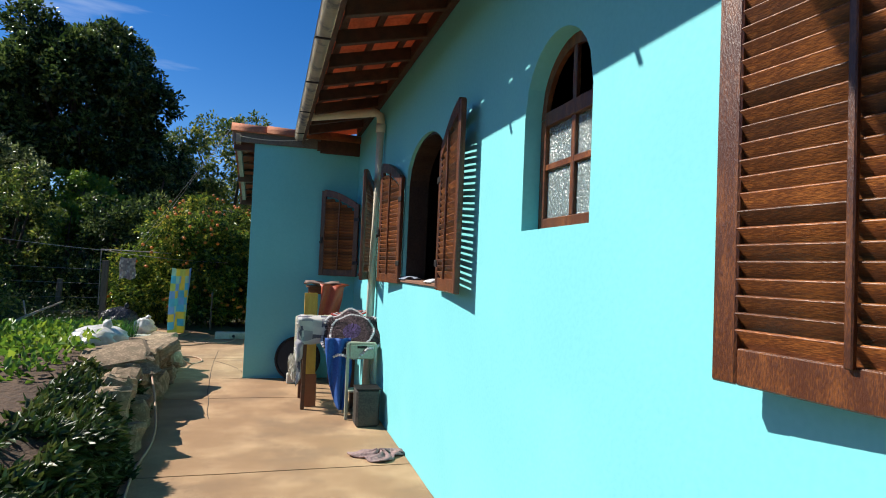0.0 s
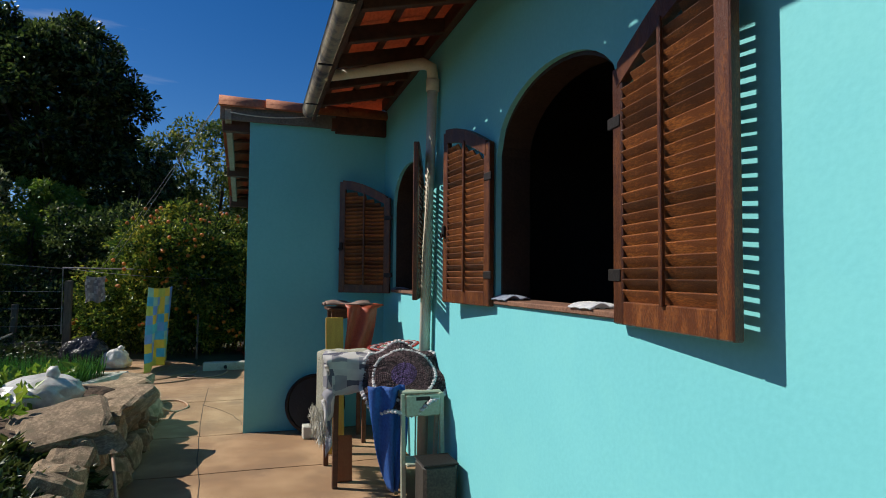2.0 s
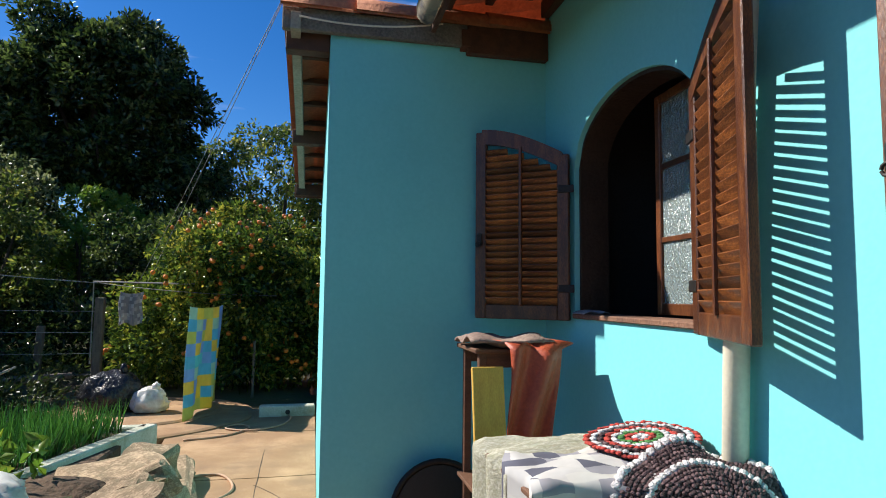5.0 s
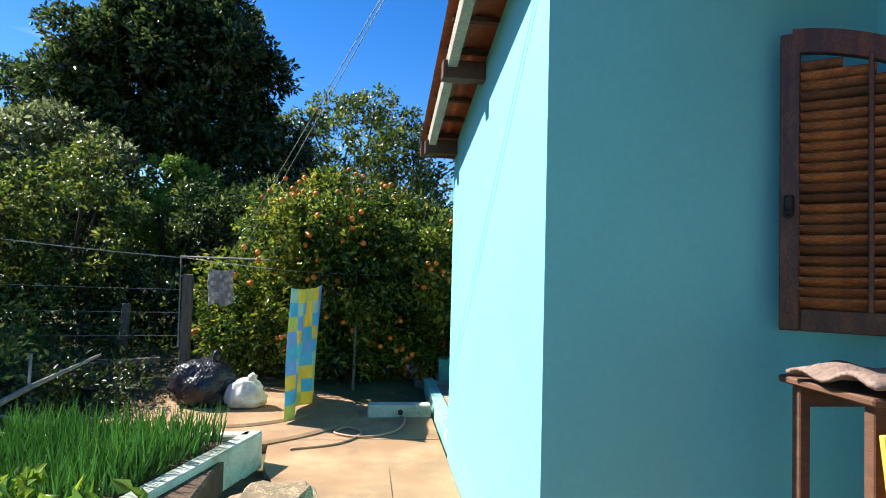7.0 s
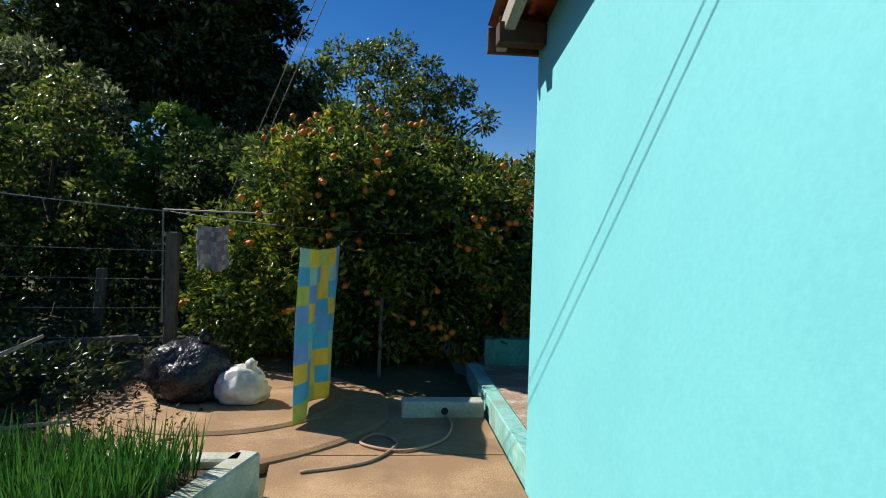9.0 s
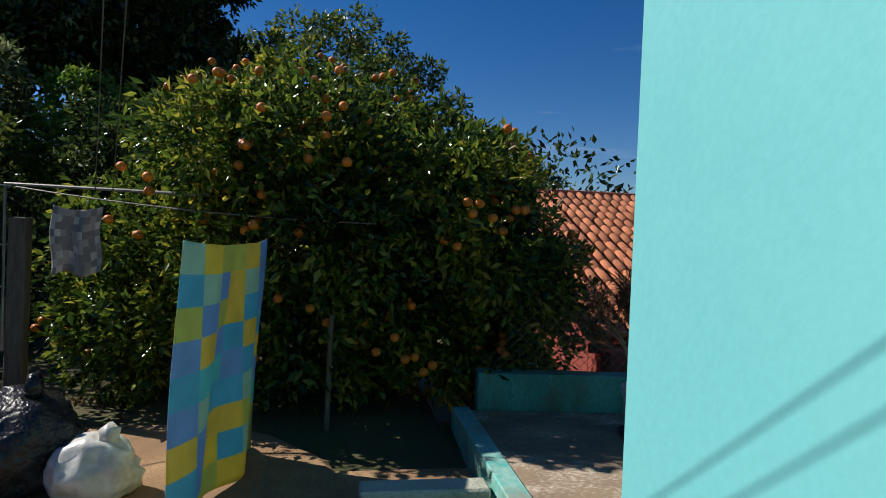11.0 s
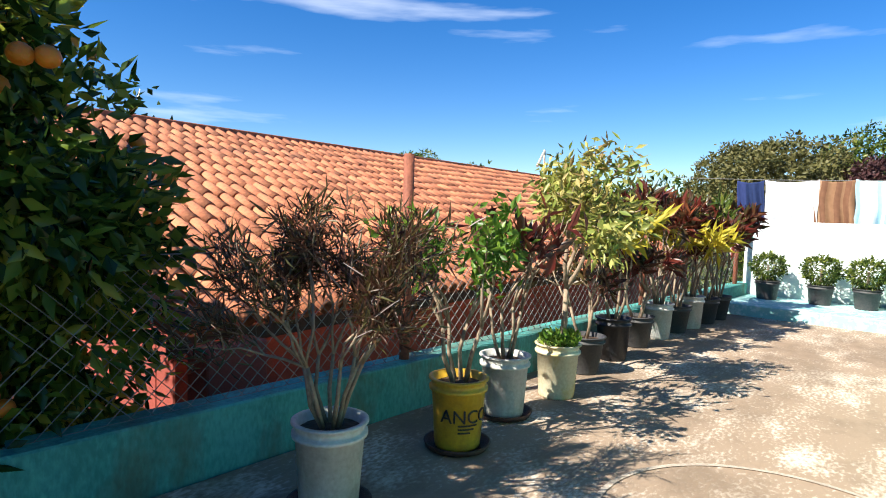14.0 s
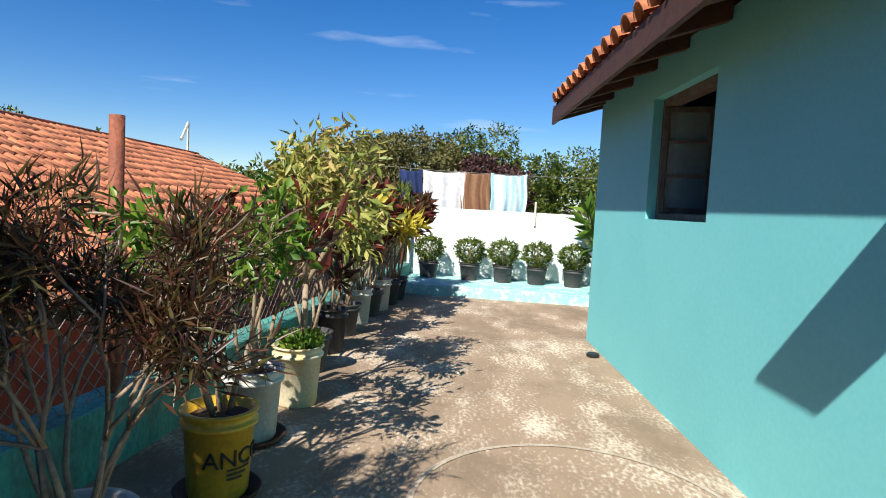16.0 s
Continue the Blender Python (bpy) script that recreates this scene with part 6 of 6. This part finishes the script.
M_oldwood = mat("old_brown_furniture_wood", (0.16, 0.075, 0.04), (0.09, 0.04, 0.022), rough=0.7, scale=5, bump=0.2, stretch=(2, 2, 8))
M_board = mat("orange_brown_plank", (0.36, 0.14, 0.05), (0.26, 0.09, 0.035), rough=0.6, scale=4, bump=0.15, stretch=(3, 3, 1))
M_yboard = mat("yellow_painted_plank", (0.66, 0.42, 0.07), (0.52, 0.30, 0.05), rough=0.6, scale=5, bump=0.15, stretch=(4, 4, 1))
M_leather = mat("rust_red_leatherette", (0.50, 0.10, 0.04), (0.36, 0.065, 0.03), rough=0.5, scale=6, bump=0.3)
M_blue = mat("royal_blue_fabric", (0.02, 0.10, 0.36), (0.012, 0.06, 0.24), rough=0.7, scale=8, bump=0.2)
M_metal_g = mat("pale_green_enamel", (0.42, 0.46, 0.34), (0.32, 0.34, 0.25), rough=0.45, scale=6, bump=0.05)
cupboard = frame_table("side_table", Matrix.Translation((-0.47, 11.0, 0)), 0.40, 0.40, 1.27, "tall brown wooden stand in the shaded corner", M_oldwood)
part("shelf", boxed((-0.2, -0.17, 0.55), (0.2, 0.17, 0.57), 0.003), M_oldwood, cupboard)
tagged(part("folded_rag", grid_sheet(18, 14, lambda u, v: (-0.70 + 0.44 * u, 10.76 + 0.36 * v, 1.292 + 0.03 * math.sin(u * 9 + v * 4) * math.sin(v * 7) + 0.02), 0.012), mat("grey_brown_rag", (0.28, 0.20, 0.16), (0.18, 0.12, 0.10), rough=0.95, bump=0.4), smooth=True), "crumpled grey-brown rag on the stand", "rag")


def drape(u, v):
    x = -0.56 + 0.34 * u + 0.03 * math.sin(v * 5)
    if v < 0.25:
        return (x + 0.04 * math.sin(u * 8), 10.95 - 0.2 * v / 0.25, 1.292 + 0.02 * math.sin(u * 7 + 2))
    k = (v - 0.25) / 0.75
    w = 0.86 - 0.25 * k
    return (-0.42 + (x + 0.42) * w, 10.74 - 0.03 * math.sin(u * 11 + 3 * k) - 0.02, 1.292 - 0.56 * k + 0.03 * math.sin(u * 6))


tagged(part("red_leather_drape", grid_sheet(18, 26, drape, 0.006), M_leather, smooth=True), "rust-red leather sheet draped over the stand", "leather sheet")
tagged(part("yellow_plank", boxed((-0.08, -0.012, 0), (0.08, 0.012, 1.2), 0.004, Matrix.Translation((-0.625, 10.55, 0.003)) @ Matrix.Rotation(radians(-9), 4, "X")), M_yboard), "yellow painted plank leaning on the stand", "plank")
table2 = frame_table("small_table", Matrix.Translation((-0.48, 9.98, 0)), 0.62, 0.66, 0.92, "old wooden table buried under rugs", M_oldwood)
C_rag = mat("cream_woven_rug", (0.62, 0.60, 0.50), (0.40, 0.38, 0.28), rough=0.95, scale=16, fine=60, bump=0.7, stretch=(1, 5, 5), amount=0.8, stain=(0.30, 0.32, 0.18), stain_scale=9, stain_amt=0.4)
C_pl2 = check_mat("grey_white_check_rug", [(0.62, 0.60, 0.58), (0.36, 0.35, 0.38), (0.62, 0.60, 0.58), (0.14, 0.14, 0.18), (0.66, 0.64, 0.60)], (11, 13), 0.95, 3)


def over_table(x0, x1, y0, y1, z, west, south, seed):
    """A rug laid over a table, falling on its west and south sides."""
    def fn(u, v):
        s, t = u * (x1 - x0 + west) - west, v * (y1 - y0 + south) - south
        wob = 0.014 * math.sin(14 * u + seed) * math.cos(11 * v + seed) + 0.007 * math.sin(31 * u + 27 * v)
        x, y, zz = x0 + max(s, 0), y0 + max(t, 0), z + wob
        if s < 0:
            zz += s * 0.97
            x -= 0.03 + 0.025 * math.sin(v * 15 + seed)
        if t < 0:
            zz += t * 0.97
            y -= 0.03 + 0.025 * math.sin(u * 15 + seed)
        return (x, y, max(zz, 0.05))
    return grid_sheet(34, 34, fn, 0.012)


tagged(part("cream_rug", over_table(-0.77, -0.18, 9.84, 10.32, 0.945, 0.50, 0.0, 1), C_rag, smooth=True), "frayed cream woven rug draped over the table", "rug")
hem = np.stack([np.full(900, -0.845), rng.uniform(9.62, 10.3, 900), rng.uniform(0.40, 0.52, 900)], 1) + rng.normal(0, 0.012, (900, 3))
C_fringe = mat("cream_yarn_fringe", (0.60, 0.58, 0.50), (0.38, 0.36, 0.28), rough=0.95, bump=0.2)
tagged(new("rug_fringe", leaves_mesh("rug_fringe", hem, np.tile([0, 0, -1.5], (900, 1)), 0.09, 0.008, C_fringe, 0.4, 0.35)), "ragged cream yarn fringe of the draped rugs", "fringe", kind="stuff")
tagged(part("checked_rug", over_table(-0.77, -0.22, 9.64, 10.0, 0.968, 0.44, 0.28, 2.2), C_pl2, smooth=True), "grey and white checked rug hanging over the table edge", "rug")
M_yarn = [mat("dark_brown_yarn", (0.12, 0.075, 0.075), (0.05, 0.028, 0.032), rough=0.95, scale=20, fine=90, bump=0.9, island=0.7), mat("white_yarn", (0.70, 0.66, 0.66), (0.55, 0.52, 0.52), rough=0.95, scale=20, fine=90, bump=0.9),
          mat("violet_yarn", (0.13, 0.08, 0.20), (0.06, 0.035, 0.09), rough=0.95, scale=20, fine=90, bump=0.9, island=0.6), mat("red_yarn", (0.55, 0.07, 0.05), (0.40, 0.05, 0.04), rough=0.95, scale=20, fine=90, bump=0.9), mat("green_yarn", (0.10, 0.26, 0.08), rough=0.95, scale=20, bump=0.9)]


def crochet(name, m, rings, fold, label, tufts=True):
    """A round crocheted mat of yarn bobbles ring by ring, sagging over an edge."""
    t = thing(name, m, label, "crochet mat")
    R = rings[-1][0]
    part("backing", grid_sheet(30, 8, lambda u, v: (R * v * math.cos(u * 6.2832), R * v * math.sin(u * 6.2832), fold(R * v * math.cos(u * 6.2832), R * v * math.sin(u * 6.2832)) + 0.002), 0.004), M_yarn[0], t, smooth=True)
    for r, w, mi, nm in rings:
        bm = bmesh.new()
        n = max(8, int(2 * math.pi * r / (w * 0.62)))
        for k in range(n):
            a = 2 * math.pi * k / n + r * 9
            for lay in range(1):
                q = lump((w * 0.5, w * 0.42, w * 0.2), k % 5, 0.3, 1)
                x, y = r * math.cos(a), r * math.sin(a)
                z = fold(x, y) + 0.003 * math.sin(k * 2.1) + 0.009
                bmesh.ops.transform(q, matrix=Matrix.Translation((x, y, z)) @ Matrix.Rotation(a + 0.5, 4, "Z"), verts=q.verts)
                me = bpy.data.meshes.new("tmp")
                q.to_mesh(me)
                q.free()
                bm.from_mesh(me)
                bpy.data.meshes.remove(me)
        part(nm, bm, M_yarn[mi], t, smooth=True)
    return t


def sag(x, y):
    return -0.55 * max(0, abs(x + 0.3 * y) - 0.17) - 0.4 * max(0, y - 0.18) - 0.034 * math.sin(7 * math.atan2(y, x)) * ((x * x + y * y) / 0.11) ** 2 + 0.012 * math.sin(9 * x + 7 * y)


rg = [(0.012 + 0.0165 * k, 0.022, 2 if k < 6 else 0, "yarn_round") for k in range(14)] + [(0.246, 0.038, 1, "white_round")] + [(0.262 + 0.0165 * k, 0.022, 0, "yarn_round") for k in range(5)] + [(0.35, 0.046, 1, "white_edge")]
crochet("crochet_mat", Matrix.Translation((-0.28, 9.45, 0.855)) @ Matrix.Rotation(radians(44), 4, "X") @ Matrix.Rotation(radians(-12), 4, "Y") @ Matrix.Scale(0.92, 4), rg, sag, "round dark brown crochet mat with white rings thrown over a chair")
rg2 = [(0.02 + 0.026 * k, 0.034, (1, 3, 4, 1, 3, 0, 1, 3)[k], "yarn_round") for k in range(8)]
crochet("crochet_mat", Matrix.Translation((-0.24, 9.98, 1.0)), rg2, lambda x, y: 0.02 * math.sin(8 * x) - 0.2 * max(0, -y - 0.1), "small red, white and green crochet mat on the table")
stool = thing("step_stool", Matrix.Translation((-0.2, 9.28, 0)), "pale green metal step stool against the wall", "stool")
for sx in (-0.14, 0.14):
    part("front_leg", boxed((sx - 0.016, -0.10, 0), (sx + 0.016, -0.07, 0.75), 0.004, Matrix.Rotation(radians(-4), 4, "X")), M_metal_g, stool)
    part("back_leg", boxed((sx - 0.014, 0.12, 0), (sx + 0.014, 0.15, 0.745), 0.004, Matrix.Rotation(radians(6), 4, "X")), M_metal_g, stool)
part("back_panel", boxed((-0.125, -0.062, 0.60), (0.125, -0.046, 0.75), 0.01), M_metal_g, stool)
# no slot is cut: this dark strip draws its shade
part("slot_shade_strip", boxed((-0.05, -0.066, 0.71), (0.05, -0.061, 0.735), 0.002), M_iron, stool)
part("seat", boxed((-0.15, -0.02, 0.745), (0.15, 0.17, 0.765), 0.008), M_metal_g, stool)
part("step", boxed((-0.13, -0.13, 0.28), (0.13, 0.06, 0.30), 0.006), M_metal_g, stool)
def bluefn(u, v):
    k = v
    return (-0.43 + 0.26 * (u - 0.5) * (1 - 0.75 * k ** 3) + 0.05 * k, 9.36 - 0.06 * math.sin(u * 3.1) - 0.03 * math.sin(u * 13 + 4 * k), 0.80 - 0.72 * k)
tagged(part("blue_cloth", grid_sheet(18, 26, bluefn, 0.008), M_blue, smooth=True), "royal blue folded cloth hanging from the stool to a point", "cloth")
tagged(part("orange_plank", boxed((-0.07, -0.012, 0), (0.07, 0.012, 0.34), 0.004, Matrix.Translation((-0.66, 9.82, 0.003)) @ Matrix.Rotation(radians(-7), 4, "X")), M_board), "orange-brown board leaning on the table leg", "board")
bin_ = thing("black_tin", Matrix.Translation((-0.17, 9.0, 0)), "black square metal tin standing by the wall", "tin")
part("body", boxed((-0.115, -0.115, 0), (0.115, 0.115, 0.36), 0.02), mat("sooty_black_tin", (0.02, 0.021, 0.02), (0.055, 0.05, 0.042), rough=0.5, scale=5, bump=0.2, amount=0.8, stain=(0.10, 0.06, 0.035), stain_scale=5, stain_amt=0.6, stain_lo=0.56), bin_)
part("rim", boxed((-0.12, -0.12, 0.355), (0.12, 0.12, 0.367), 0.004), M_iron, bin_)
tyre = thing("round_grill_lid", Matrix.Translation((-0.72, 11.36, 0.28)) @ Matrix.Rotation(radians(78), 4, "X"), "round black iron grill leaning against the wing wall", "grill")
part("ring", lathe([(0.27, -0.012), (0.295, -0.012), (0.30, 0.0), (0.295, 0.012), (0.27, 0.012), (0.265, 0.0), (0.27, -0.012)], 36), M_iron, tyre, smooth=True)
part("plate", lathe([(0.262, -0.006), (0.262, 0.006), (0.01, 0.008)], 36), M_black, tyre)
tagged(part("concrete_brick", boxed((-0.86, 11.1, 0.0), (-0.62, 11.24, 0.12), 0.01), M_cement), "grey concrete brick at the foot of the wall", "brick")
def ragfn(u, v):
    a, r = u * 2 * math.pi, 0.02 + v * (0.15 + 0.05 * math.sin(u * 19))
    return (-0.22 + 1.25 * r * math.cos(a), 8.0 + 0.8 * r * math.sin(a), 0.02 + 0.03 * (1 - v) + 0.018 * math.sin(u * 40 + v * 9) * (1 - v * 0.5))
tagged(part("floor_rag", grid_sheet(48, 10, ragfn, 0.008), mat("pink_grey_rag", (0.36, 0.24, 0.22), (0.20, 0.13, 0.13), rough=0.95, scale=14, bump=0.6), smooth=True), "crumpled pinkish-grey rag on the concrete", "rag")
for y0, s in ((8.3, 1.0), (7.42, 0.9), (10.98, 0.7)):
    tagged(part("sill_cloth", grid_sheet(20, 10, lambda u, v: (-0.03 + 0.16 * v, y0 + 0.2 * s * (u - 0.5), SILL + 0.02 + 0.028 * s * abs(math.sin(u * 7 + v * 5)) * math.sin(math.pi * v * 0.9 + 0.15)), 0.006), C_white if s == 0.9 else mat("blue_grey_cloth", (0.28, 0.32, 0.38), (0.16, 0.18, 0.24), rough=0.95, bump=0.3), smooth=True), "crumpled cloth lying on the window sill", "cloth")
